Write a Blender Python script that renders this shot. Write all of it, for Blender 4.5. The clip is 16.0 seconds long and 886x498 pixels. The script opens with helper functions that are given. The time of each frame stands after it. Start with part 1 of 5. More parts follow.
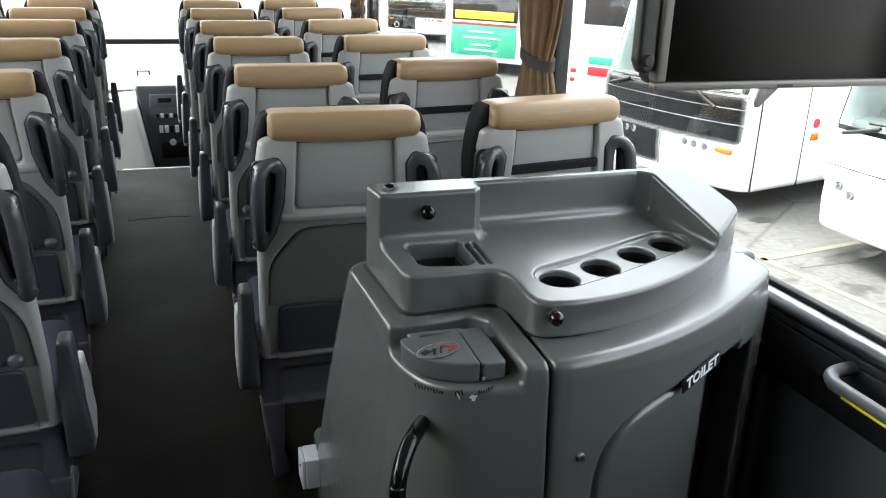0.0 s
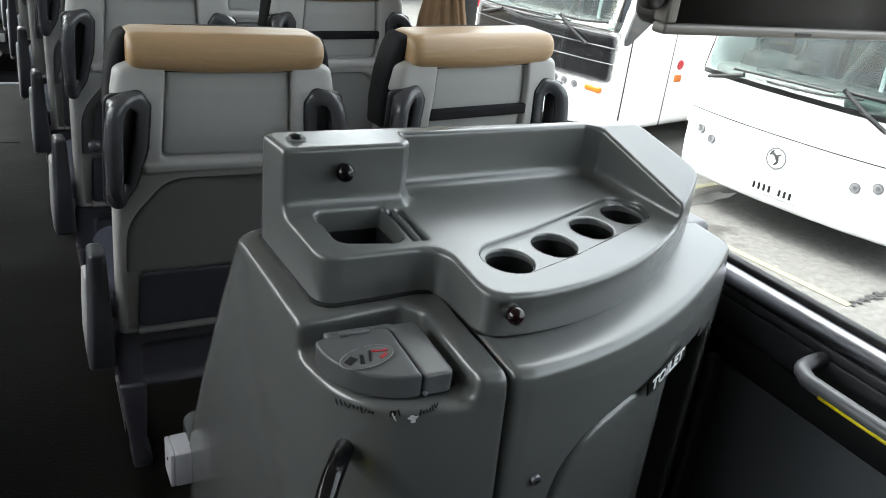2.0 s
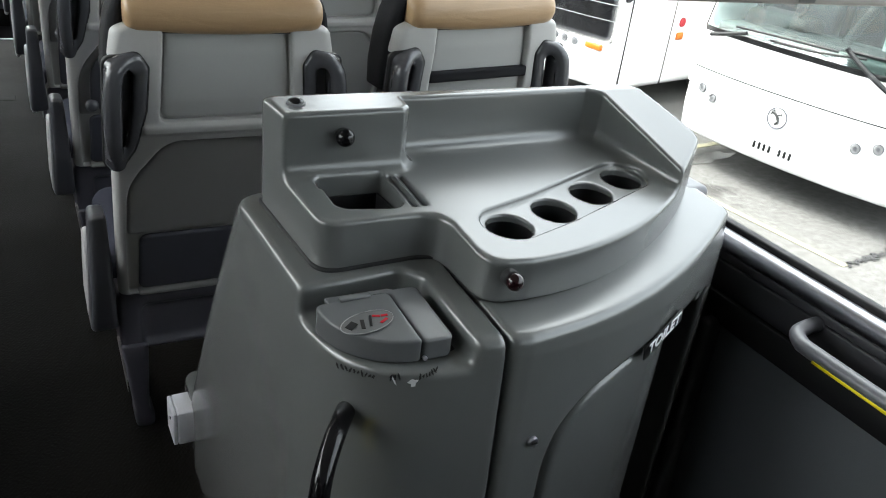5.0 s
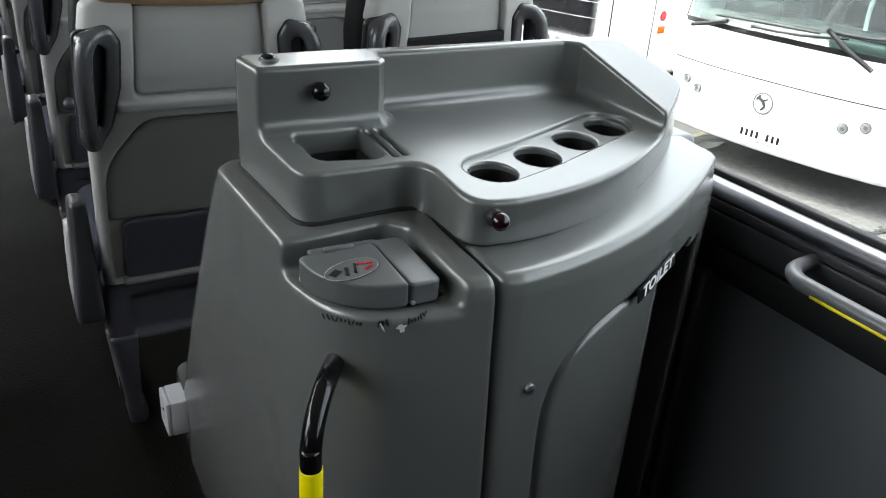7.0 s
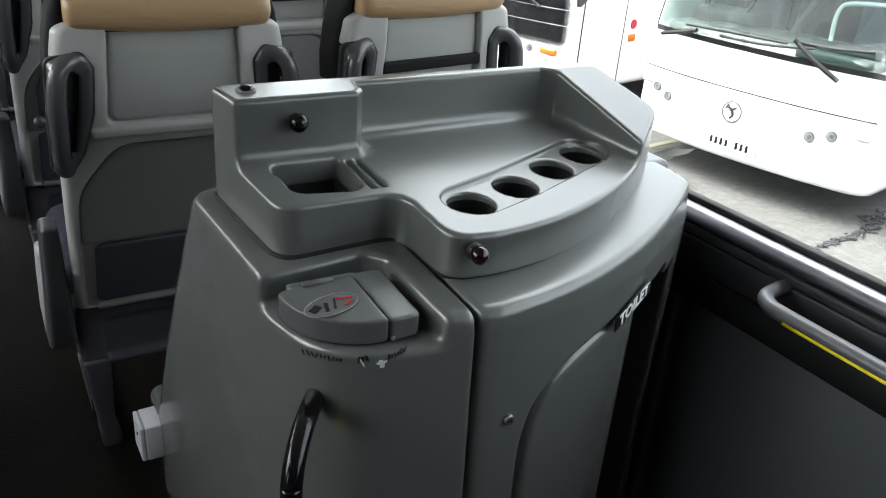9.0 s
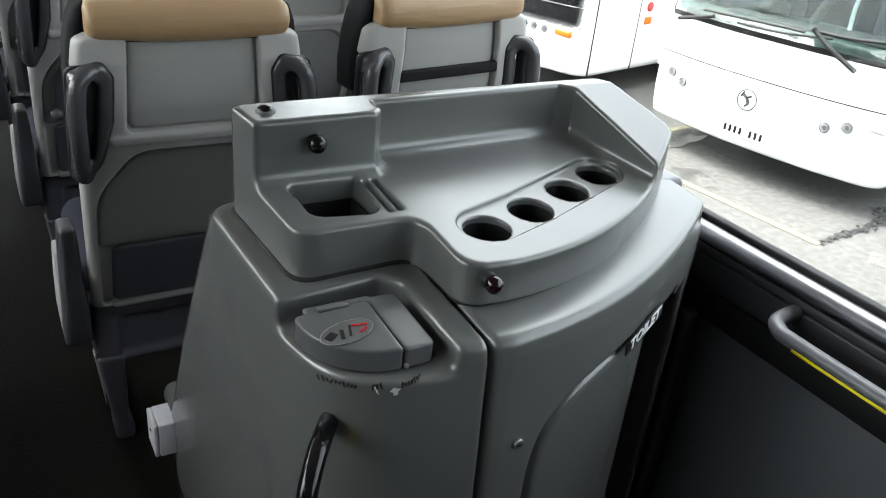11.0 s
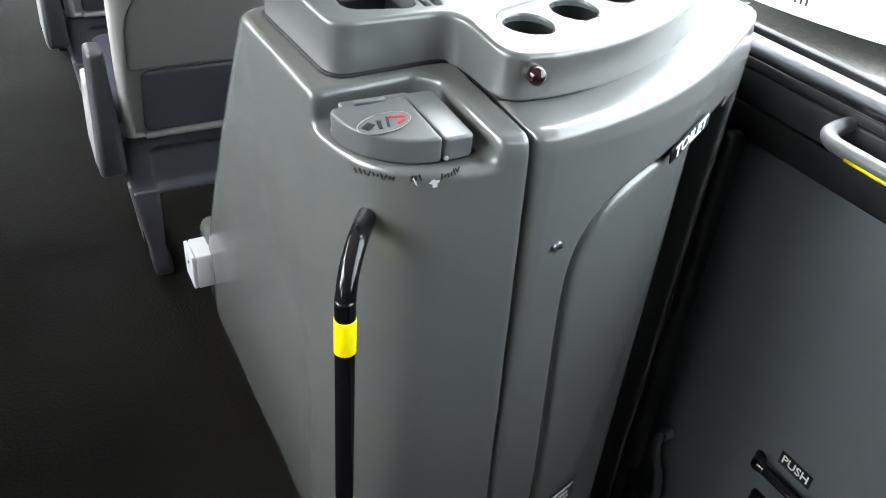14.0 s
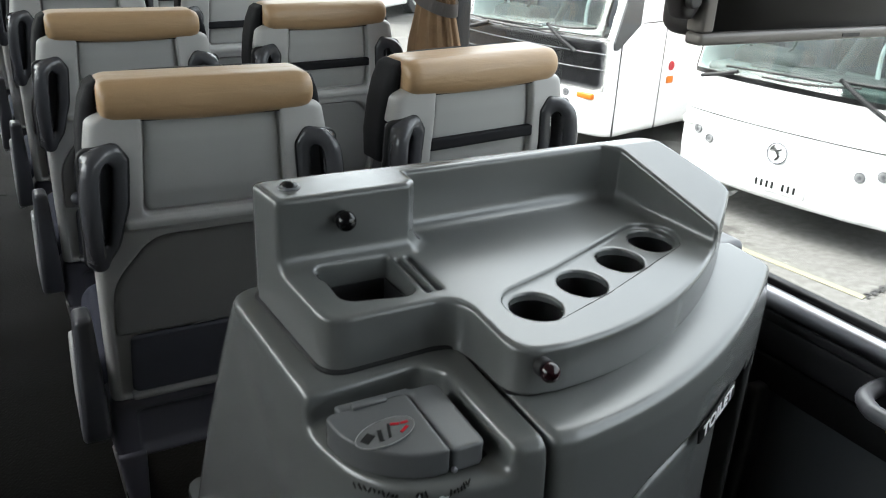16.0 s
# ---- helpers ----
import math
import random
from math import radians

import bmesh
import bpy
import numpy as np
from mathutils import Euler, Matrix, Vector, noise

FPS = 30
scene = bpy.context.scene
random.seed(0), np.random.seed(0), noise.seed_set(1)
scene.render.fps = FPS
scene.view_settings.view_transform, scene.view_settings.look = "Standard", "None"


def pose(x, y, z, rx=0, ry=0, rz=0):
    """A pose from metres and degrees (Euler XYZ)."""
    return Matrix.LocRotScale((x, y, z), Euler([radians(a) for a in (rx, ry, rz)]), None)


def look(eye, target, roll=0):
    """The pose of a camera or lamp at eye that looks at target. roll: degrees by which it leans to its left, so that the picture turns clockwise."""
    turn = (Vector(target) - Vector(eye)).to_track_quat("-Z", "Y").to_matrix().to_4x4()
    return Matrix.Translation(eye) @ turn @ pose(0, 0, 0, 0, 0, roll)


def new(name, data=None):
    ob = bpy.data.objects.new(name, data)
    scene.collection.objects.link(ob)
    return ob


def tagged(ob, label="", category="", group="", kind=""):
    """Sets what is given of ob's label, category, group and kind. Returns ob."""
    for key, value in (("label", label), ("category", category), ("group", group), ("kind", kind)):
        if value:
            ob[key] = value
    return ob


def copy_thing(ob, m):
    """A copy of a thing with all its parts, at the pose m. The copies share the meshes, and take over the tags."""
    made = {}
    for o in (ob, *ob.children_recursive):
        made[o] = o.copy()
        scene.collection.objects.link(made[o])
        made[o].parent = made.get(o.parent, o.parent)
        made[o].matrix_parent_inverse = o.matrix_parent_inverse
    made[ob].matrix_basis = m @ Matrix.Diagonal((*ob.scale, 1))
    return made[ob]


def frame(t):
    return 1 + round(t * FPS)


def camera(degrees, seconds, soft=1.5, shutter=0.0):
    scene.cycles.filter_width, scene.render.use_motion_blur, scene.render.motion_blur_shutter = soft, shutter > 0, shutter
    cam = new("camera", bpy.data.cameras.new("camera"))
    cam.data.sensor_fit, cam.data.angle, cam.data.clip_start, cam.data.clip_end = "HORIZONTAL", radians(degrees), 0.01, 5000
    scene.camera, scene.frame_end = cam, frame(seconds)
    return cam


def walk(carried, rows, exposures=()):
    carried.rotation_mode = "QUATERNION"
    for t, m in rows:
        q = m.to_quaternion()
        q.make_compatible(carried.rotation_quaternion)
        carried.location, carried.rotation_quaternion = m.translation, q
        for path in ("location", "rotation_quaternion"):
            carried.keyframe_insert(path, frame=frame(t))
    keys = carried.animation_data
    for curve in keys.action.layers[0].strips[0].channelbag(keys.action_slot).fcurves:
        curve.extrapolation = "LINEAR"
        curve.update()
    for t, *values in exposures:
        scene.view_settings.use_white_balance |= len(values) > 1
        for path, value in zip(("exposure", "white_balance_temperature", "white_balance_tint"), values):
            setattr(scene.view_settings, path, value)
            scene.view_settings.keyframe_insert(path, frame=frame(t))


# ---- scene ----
cam = camera(57.5, 16.0, soft=1.0, shutter=0.3)
PATH = [
    (0, (0.279, 0.218, 1.455), (0.881, 2.003, 0.784), 1.7),
    (0.5, (0.288, 0.293, 1.439), (0.879, 2.069, 0.735), 2.2),
    (1, (0.231, 0.451, 1.414), (0.961, 2.164, 0.686), 5.0),
    (1.5, (0.226, 0.56, 1.393), (1.169, 2.144, 0.617), 8.0),
    (2, (0.288, 0.554, 1.407), (1.199, 2.138, 0.594), 6.8),
    (2.5, (0.292, 0.54, 1.41), (1.215, 2.114, 0.592), 6.9),
    (3, (0.282, 0.535, 1.417), (1.202, 2.11, 0.598), 6.8),
    (3.2, (0.294, 0.541, 1.421), (1.203, 2.117, 0.592), 6.3),
    (5.3, (0.284, 0.555, 1.419), (1.187, 2.09, 0.51), 7.3),
    (5.5, (0.288, 0.554, 1.436), (1.204, 2.078, 0.521), 6.4),
    (6, (0.306, 0.557, 1.376), (1.137, 2.009, 0.281), 4.2),
    (6.5, (0.284, 0.546, 1.353), (1.177, 2.05, 0.382), 4.7),
    (7, (0.297, 0.527, 1.325), (1.214, 2.074, 0.45), 4.1),
    (7.5, (0.284, 0.553, 1.337), (1.271, 2.056, 0.462), 4.5),
    (8, (0.263, 0.571, 1.359), (1.259, 2.038, 0.434), 6.5),
    (8.5, (0.289, 0.549, 1.372), (1.272, 2.052, 0.492), 4.3),
    (9, (0.294, 0.545, 1.363), (1.271, 2.062, 0.5), 4.8),
    (11.3, (0.291, 0.582, 1.435), (1.233, 2.066, 0.483), 6.2),
    (11.5, (0.29, 0.589, 1.425), (1.216, 2.036, 0.4), 6.3),
    (12, (0.287, 0.597, 1.386), (1.178, 1.968, 0.234), 6.5),
    (12.5, (0.273, 0.582, 1.338), (1.138, 1.907, 0.114), 6.5),
    (13, (0.259, 0.564, 1.307), (1.109, 1.873, 0.057), 6.8),
    (13.5, (0.271, 0.54, 1.314), (1.115, 1.907, 0.124), 5.5),
    (14, (0.27, 0.542, 1.311), (1.105, 1.937, 0.146), 5.2),
    (14.5, (0.231, 0.553, 1.336), (1.095, 2.018, 0.284), 5.7),
    (15, (0.175, 0.575, 1.367), (1.125, 2.132, 0.547), 5.4),
    (15.5, (0.184, 0.611, 1.374), (1.202, 2.162, 0.628), 6.5),
    (16, (0.332, 0.679, 1.398), (1.247, 2.278, 0.619), 2.7),
]
EXPOSURES = [(0.0, 3.58), (0.5, 3.74), (1.0, 3.58), (1.5, 3.4), (3.2, 3.4), (5.3, 3.68), (5.6, 3.83), (6.0, 4.14), (6.5, 4.59), (7.0, 3.59), (7.6, 3.49), (8.0, 3.76), (8.5, 3.42), (9.2, 3.39), (11.4, 3.64), (12.0, 4.36), (12.5, 5.34), (13.0, 5.66), (13.5, 5.34), (14.0, 5.1), (14.6, 4.8), (15.0, 3.82), (15.5, 3.23), (16.0, 3.32)]
walk(cam, [(t, look(eye, target, roll)) for t, eye, target, roll in PATH], EXPOSURES)

# ---- daylight: bright overcast sky, very broad soft sun high over the nearside ----
world = bpy.data.worlds.new("overcast_sky")
scene.world = world
world.use_nodes = True
wn = world.node_tree
wn.nodes.clear()
sky = wn.nodes.new("ShaderNodeTexSky")
sky.sky_type = "NISHITA"
sky.sun_disc = False
sky.sun_elevation = radians(64)
sky.sun_rotation = radians(-38)
sky.dust_density = 6.0
hsv = wn.nodes.new("ShaderNodeHueSaturation")
hsv.inputs["Saturation"].default_value = 0.25
bg = wn.nodes.new("ShaderNodeBackground")
bg.inputs["Strength"].default_value = 0.15
wout = wn.nodes.new("ShaderNodeOutputWorld")
wn.links.new(sky.outputs[0], hsv.inputs["Color"])
wn.links.new(hsv.outputs[0], bg.inputs["Color"])
wn.links.new(bg.outputs[0], wout.inputs["Surface"])
sun_data = bpy.data.lights.new("sun", "SUN")
sun_data.energy = 0.45
sun_data.angle = radians(110)
sun_data.color = (1.0, 0.97, 0.92)
sun = new("sun", sun_data)
sun.matrix_world = look((-5.2, 6.6, 17.5), (0, 0, 0))


# ---- materials ----
def mat(name, color, rough=0.5, metal=0.0, grain=400.0, bump=0.1, vary=0.12, patch=9.0, rvary=0.1, spec=0.5, dark=None, coat=0.0):
    """Base colour with large soft patches and fine grain, grain relief, uneven gloss."""
    m = bpy.data.materials.new(name)
    m.use_nodes = True
    nt = m.node_tree
    b = nt.nodes["Principled BSDF"]
    b.inputs["Metallic"].default_value = metal
    b.inputs["Specular IOR Level"].default_value = spec
    b.inputs["Coat Weight"].default_value = coat
    tc = nt.nodes.new("ShaderNodeTexCoord")
    big = nt.nodes.new("ShaderNodeTexNoise")
    big.inputs["Scale"].default_value = patch
    big.inputs["Detail"].default_value = 5.0
    fine = nt.nodes.new("ShaderNodeTexNoise")
    fine.inputs["Scale"].default_value = grain
    fine.inputs["Detail"].default_value = 2.0
    nt.links.new(tc.outputs["Object"], big.inputs["Vector"])
    nt.links.new(tc.outputs["Object"], fine.inputs["Vector"])
    mixn = nt.nodes.new("ShaderNodeMix")
    mixn.data_type = "RGBA"
    c = Vector(color)
    d = Vector(dark) if dark else c * (1 - 2 * vary)
    e = c * (1 + vary)
    mixn.inputs["A"].default_value = (*d, 1)
    mixn.inputs["B"].default_value = (*[min(1, v) for v in e], 1)
    add = nt.nodes.new("ShaderNodeMath")
    add.operation = "MULTIPLY_ADD"
    add.inputs[1].default_value = 0.35
    nt.links.new(fine.outputs["Fac"], add.inputs[0])
    sub = nt.nodes.new("ShaderNodeMath")
    sub.operation = "MULTIPLY"
    sub.inputs[1].default_value = 0.8
    nt.links.new(big.outputs["Fac"], sub.inputs[0])
    nt.links.new(sub.outputs[0], add.inputs[2])
    nt.links.new(add.outputs[0], mixn.inputs["Factor"])
    nt.links.new(mixn.outputs["Result"], b.inputs["Base Color"])
    rr = nt.nodes.new("ShaderNodeMapRange")
    rr.inputs["From Min"].default_value = 0.3
    rr.inputs["From Max"].default_value = 0.7
    rr.inputs["To Min"].default_value = max(0.02, rough - rvary)
    rr.inputs["To Max"].default_value = min(1, rough + rvary)
    nt.links.new(big.outputs["Fac"], rr.inputs["Value"])
    nt.links.new(rr.outputs[0], b.inputs["Roughness"])
    if bump:
        bp = nt.nodes.new("ShaderNodeBump")
        bp.inputs["Strength"].default_value = bump
        bp.inputs["Distance"].default_value = 0.002
        nt.links.new(fine.outputs["Fac"], bp.inputs["Height"])
        nt.links.new(bp.outputs[0], b.inputs["Normal"])
    return m


def ribs(m, pitch, angle, strength):
    """Adds the relief of a ribbed weave, its rows at an angle, over a material's own grain."""
    nt = m.node_tree
    b = nt.nodes["Principled BSDF"]
    tc = nt.nodes.new("ShaderNodeTexCoord")
    mp = nt.nodes.new("ShaderNodeMapping")
    mp.inputs["Rotation"].default_value = (0, 0, radians(angle))
    wv = nt.nodes.new("ShaderNodeTexWave")
    wv.inputs["Scale"].default_value = 0.314 / pitch
    wv.inputs["Distortion"].default_value = 1.5
    wv.inputs["Detail"].default_value = 2.0
    wv.inputs["Detail Scale"].default_value = 2.0
    bp = nt.nodes.new("ShaderNodeBump")
    bp.inputs["Strength"].default_value = strength
    bp.inputs["Distance"].default_value = 0.003
    nt.links.new(tc.outputs["Object"], mp.inputs["Vector"])
    nt.links.new(mp.outputs[0], wv.inputs["Vector"])
    nt.links.new(wv.outputs["Fac"], bp.inputs["Height"])
    nt.links.new(b.inputs["Normal"].links[0].from_socket, bp.inputs["Normal"])
    nt.links.new(bp.outputs[0], b.inputs["Normal"])


def creases(m):
    """Adds soft lengthwise creases to stretched leather."""
    nt = m.node_tree
    b = nt.nodes["Principled BSDF"]
    tc = nt.nodes.new("ShaderNodeTexCoord")
    mp = nt.nodes.new("ShaderNodeMapping")
    mp.inputs["Scale"].default_value = (9, 26, 48)
    nz = nt.nodes.new("ShaderNodeTexNoise")
    nz.inputs["Scale"].default_value = 1.0
    nz.inputs["Detail"].default_value = 4.0
    nz.inputs["Distortion"].default_value = 0.8
    bp = nt.nodes.new("ShaderNodeBump")
    bp.inputs["Strength"].default_value = 0.35
    bp.inputs["Distance"].default_value = 0.006
    nt.links.new(tc.outputs["Object"], mp.inputs["Vector"])
    nt.links.new(mp.outputs[0], nz.inputs["Vector"])
    nt.links.new(nz.outputs["Fac"], bp.inputs["Height"])
    nt.links.new(b.inputs["Normal"].links[0].from_socket, bp.inputs["Normal"])
    nt.links.new(bp.outputs[0], b.inputs["Normal"])


def glass(name, tint, rough=0.0, gloss=0.08):
    """Thin window glass: clear with a mirror gloss that grows at grazing angles."""
    m = bpy.data.materials.new(name)
    m.use_nodes = True
    nt = m.node_tree
    nt.nodes.clear()
    out = nt.nodes.new("ShaderNodeOutputMaterial")
    tr = nt.nodes.new("ShaderNodeBsdfTransparent")
    tr.inputs["Color"].default_value = (*tint, 1)
    gl = nt.nodes.new("ShaderNodeBsdfGlossy")
    gl.inputs["Roughness"].default_value = rough
    lw = nt.nodes.new("ShaderNodeLayerWeight")
    pw = nt.nodes.new("ShaderNodeMath")
    pw.operation = "POWER"
    pw.inputs[1].default_value = 4.0
    nt.links.new(lw.outputs["Facing"], pw.inputs[0])
    fr = nt.nodes.new("ShaderNodeMath")
    fr.operation = "MULTIPLY_ADD"
    fr.inputs[1].default_value = 0.45
    fr.inputs[2].default_value = gloss * 0.5
    nt.links.new(pw.outputs[0], fr.inputs[0])
    mx = nt.nodes.new("ShaderNodeMixShader")
    nt.links.new(fr.outputs[0], mx.inputs["Fac"])
    nt.links.new(tr.outputs[0], mx.inputs[1])
    nt.links.new(gl.outputs[0], mx.inputs[2])
    nt.links.new(mx.outputs[0], out.inputs["Surface"])
    return m


M_CONSOLE = mat("console_grey_paint", (0.094, 0.099, 0.096), 0.25, 0.0, 900, 0.03, 0.05, 6, 0.02, 0.85)
M_SHELL = mat("seat_shell_plastic", (0.39, 0.384, 0.370), 0.42, 0, 700, 0.06, 0.06, 8, 0.06)
M_DARKPL = mat("dark_grey_plastic", (0.060, 0.061, 0.068), 0.34, 0, 700, 0.03, 0.04, 6, 0.05)
M_LEATHER = mat("tan_leather", (0.40, 0.262, 0.142), 0.38, 0, 420, 0.07, 0.12, 5, 0.07)
creases(M_LEATHER)
M_BLACKF = mat("black_fabric", (0.012, 0.012, 0.014), 0.85, 0, 500, 0.3, 0.3, 12, 0.05, 0.2)
M_NAVYF = mat("navy_fabric", (0.035, 0.037, 0.055), 0.8, 0, 420, 0.35, 0.35, 14, 0.05, 0.25)
M_LOWER = mat("seat_lower_plastic", (0.25, 0.245, 0.236), 0.45, 0, 700, 0.06, 0.07, 8, 0.06)
M_POCKET = mat("pocket_vinyl", (0.068, 0.070, 0.086), 0.5, 0, 500, 0.06, 0.05, 5, 0.05)
M_CARPET = mat("aisle_carpet", (0.0068, 0.0059, 0.0048), 0.68, 0, 110, 1.0, 0.60, 3.4, 0.06, 0.12, dark=(0.0012, 0.0011, 0.0011))
ribs(M_CARPET, 0.009, 38, 0.10)
M_BASEPL = mat("seat_base_plastic", (0.075, 0.073, 0.088), 0.40, 0, 700, 0.03, 0.03, 4, 0.05)
M_GRIP = mat("grip_plastic", (0.060, 0.061, 0.066), 0.22, 0, 700, 0.02, 0.03, 6, 0.04)
M_BLACKGL = mat("gloss_black_enamel", (0.004, 0.004, 0.0045), 0.10, 0, 300, 0.01, 0.2, 12, 0.03, 0.35)
M_YELLOW = mat("yellow_band", (0.85, 0.72, 0.0), 0.35, 0, 300, 0.03, 0.05, 15, 0.05)
M_RUBBER = mat("black_rubber", (0.008, 0.008, 0.009), 0.6, 0, 400, 0.1, 0.2, 12, 0.08, 0.3)
M_WHITEPL = mat("white_plastic_box", (0.62, 0.62, 0.66), 0.4, 0, 500, 0.05, 0.05, 20, 0.05)
M_LIGHTTRIM = mat("light_grey_trim", (0.44, 0.44, 0.44), 0.4, 0, 500, 0.05, 0.06, 12, 0.05)
M_WALLP = mat("door_panel_grey", (0.070, 0.077, 0.084), 0.5, 0, 700, 0.1, 0.07, 5, 0.06)
M_SILL = mat("sill_grey", (0.019, 0.019, 0.021), 0.5, 0, 500, 0.1, 0.1, 7, 0.06)
M_SILLFACE = mat("sill_face_grey", (0.036, 0.036, 0.040), 0.42, 0, 500, 0.1, 0.1, 7, 0.06)
# shell grey darkened so the inset panel looks shaded in its recess
M_PANEL = mat("seat_back_panel_shaded", (0.335, 0.335, 0.322), 0.45, 0, 700, 0.06, 0.06, 7, 0.06)
M_ALU = mat("satin_aluminium", (0.33, 0.33, 0.36), 0.33, 1.0, 600, 0.0, 0.05, 10, 0.05)
M_GREYTUBE = mat("grey_handle_coating", (0.105, 0.108, 0.118), 0.35, 0, 500, 0.05, 0.06, 12, 0.05)
M_SCREEN = mat("screen_black", (0.010, 0.009, 0.008), 0.36, 0, 200, 0.0, 0.1, 3, 0.03, 0.3)
M_TVFRAME = mat("monitor_frame_silver", (0.23, 0.21, 0.195), 0.4, 0.3, 500, 0.04, 0.05, 8, 0.05)
M_TVARM = mat("monitor_housing_brown_grey", (0.050, 0.045, 0.043), 0.45, 0, 500, 0.06, 0.08, 8, 0.05)
M_CURTAIN = mat("brown_curtain", (0.22, 0.135, 0.075), 0.75, 0, 300, 0.35, 0.3, 18, 0.05, 0.25)
M_TIE = mat("curtain_tie_grey", (0.30, 0.28, 0.27), 0.7, 0, 300, 0.2, 0.1, 18, 0.05, 0.25)
M_CEIL = mat("ceiling_trim", (0.68, 0.67, 0.65), 0.7, 0, 300, 0.1, 0.05, 4, 0.05)
M_GLASS = glass("window_glass", (0.93, 0.96, 0.95))
M_WHITE = mat("white_coach_paint", (0.80, 0.80, 0.80), 0.22, 0, 200, 0.0, 0.02, 1.5, 0.03, 0.5, coat=0.3)
M_BUSBLACK = mat("black_coach_mask", (0.015, 0.015, 0.017), 0.15, 0, 200, 0.0, 0.2, 2, 0.04)
M_BUSINT = mat("coach_cab_grey", (0.055, 0.066, 0.064), 0.6, 0, 60, 0.05, 0.3, 3, 0.05)
M_BUSGLASS = glass("coach_windscreen_glass", (0.46, 0.57, 0.55))
M_TYRE = mat("tyre_rubber", (0.02, 0.02, 0.02), 0.8, 0, 200, 0.2, 0.2, 6, 0.05)
M_RED = mat("red_lens", (0.34, 0.012, 0.02), 0.2, 0, 300, 0.02, 0.1, 20, 0.05)
M_AMBER = mat("amber_lens", (0.50, 0.13, 0.008), 0.2, 0, 300, 0.02, 0.1, 20, 0.05)
M_LENS = mat("lamp_lens_grey", (0.62, 0.62, 0.62), 0.15, 0, 300, 0.02, 0.1, 20, 0.05)
M_SIGNBLK = mat("sign_black", (0.009, 0.009, 0.009), 0.50, 0, 300, 0.02, 0.1, 20, 0.05, 0.15)
M_SIGNWHT = mat("sign_white", (0.85, 0.85, 0.85), 0.45, 0, 300, 0.02, 0.03, 20, 0.05)
M_DASH = mat("dash_cream_cover", (0.86, 0.85, 0.82), 0.5, 0, 300, 0.08, 0.06, 5, 0.06)
M_GREEN = mat("green_panel", (0.02, 0.30, 0.17), 0.35, 0, 300, 0.0, 0.08, 4, 0.05)
M_YELSIGN = mat("yellow_lettering", (0.85, 0.85, 0.03), 0.4, 0, 300, 0.0, 0.05, 8, 0.05)
M_BARE = mat("bare_chip", (0.50, 0.51, 0.52), 0.5, 0, 400, 0.2, 0.1, 60, 0.05)
M_DARKRED = mat("dark_red_button", (0.010, 0.003, 0.004), 0.08, 0, 300, 0.0, 0.2, 40, 0.02)
M_ASH = mat("ashtray_grey_plastic", (0.088, 0.092, 0.094), 0.24, 0, 900, 0.0, 0.02, 3, 0.02)
M_ASHRIM = mat("emblem_rim_grey", (0.20, 0.20, 0.20), 0.3, 0, 300, 0.02, 0.1, 40, 0.05)
# grey tuned to the light falling on the cup hole walls
M_CUP = mat("cup_wall_tone_grey", (0.13, 0.133, 0.135), 0.35, 0, 500, 0.03, 0.1, 9, 0.05)
M_EMBLEM = mat("emblem_grey", (0.105, 0.108, 0.108), 0.2, 0, 300, 0.02, 0.1, 40, 0.05)


def concrete():
    """Pale worn concrete: damp stains, gritty specks and fine cracks."""
    m = mat("yard_concrete", (0.082, 0.080, 0.076), 0.85, 0, 45, 0.6, 0.20, 0.7, 0.08, 0.3)
    nt = m.node_tree
    b = nt.nodes["Principled BSDF"]
    src = b.inputs["Base Color"].links[0].from_socket
    tc = nt.nodes.new("ShaderNodeTexCoord")

    def layer(src, tex, out, lo, hi, low, high):
        nt.links.new(tc.outputs["Object"], tex.inputs["Vector"])
        ramp = nt.nodes.new("ShaderNodeValToRGB")
        ramp.color_ramp.elements[0].position = lo
        ramp.color_ramp.elements[0].color = (*low, 1)
        ramp.color_ramp.elements[1].position = hi
        ramp.color_ramp.elements[1].color = (*high, 1)
        nt.links.new(tex.outputs[out], ramp.inputs["Fac"])
        mu = nt.nodes.new("ShaderNodeMix")
        mu.data_type = "RGBA"
        mu.blend_type = "MULTIPLY"
        mu.inputs["Factor"].default_value = 1.0
        nt.links.new(src, mu.inputs["A"])
        nt.links.new(ramp.outputs["Color"], mu.inputs["B"])
        return mu.outputs["Result"]

    damp = nt.nodes.new("ShaderNodeTexNoise")
    damp.inputs["Scale"].default_value = 0.9
    damp.inputs["Detail"].default_value = 9
    damp.inputs["Roughness"].default_value = 0.62
    src = layer(src, damp, "Fac", 0.60, 0.66, (1, 1, 1), (0.45, 0.44, 0.43))
    grit = nt.nodes.new("ShaderNodeTexNoise")
    grit.inputs["Scale"].default_value = 14
    grit.inputs["Detail"].default_value = 6
    src = layer(src, grit, "Fac", 0.36, 0.66, (0.78, 0.77, 0.76), (1.12, 1.12, 1.12))
    chip = nt.nodes.new("ShaderNodeTexNoise")
    chip.inputs["Scale"].default_value = 6
    chip.inputs["Detail"].default_value = 10
    chip.inputs["Roughness"].default_value = 0.75
    src = layer(src, chip, "Fac", 0.64, 0.67, (1, 1, 1), (1.9, 1.9, 1.88))
    crack = nt.nodes.new("ShaderNodeTexVoronoi")
    crack.feature = "DISTANCE_TO_EDGE"
    crack.inputs["Scale"].default_value = 0.22
    src = layer(src, crack, "Distance", 0.002, 0.008, (0.6, 0.59, 0.58), (1, 1, 1))
    nt.links.new(src, b.inputs["Base Color"])
    return m


M_GROUND = concrete()


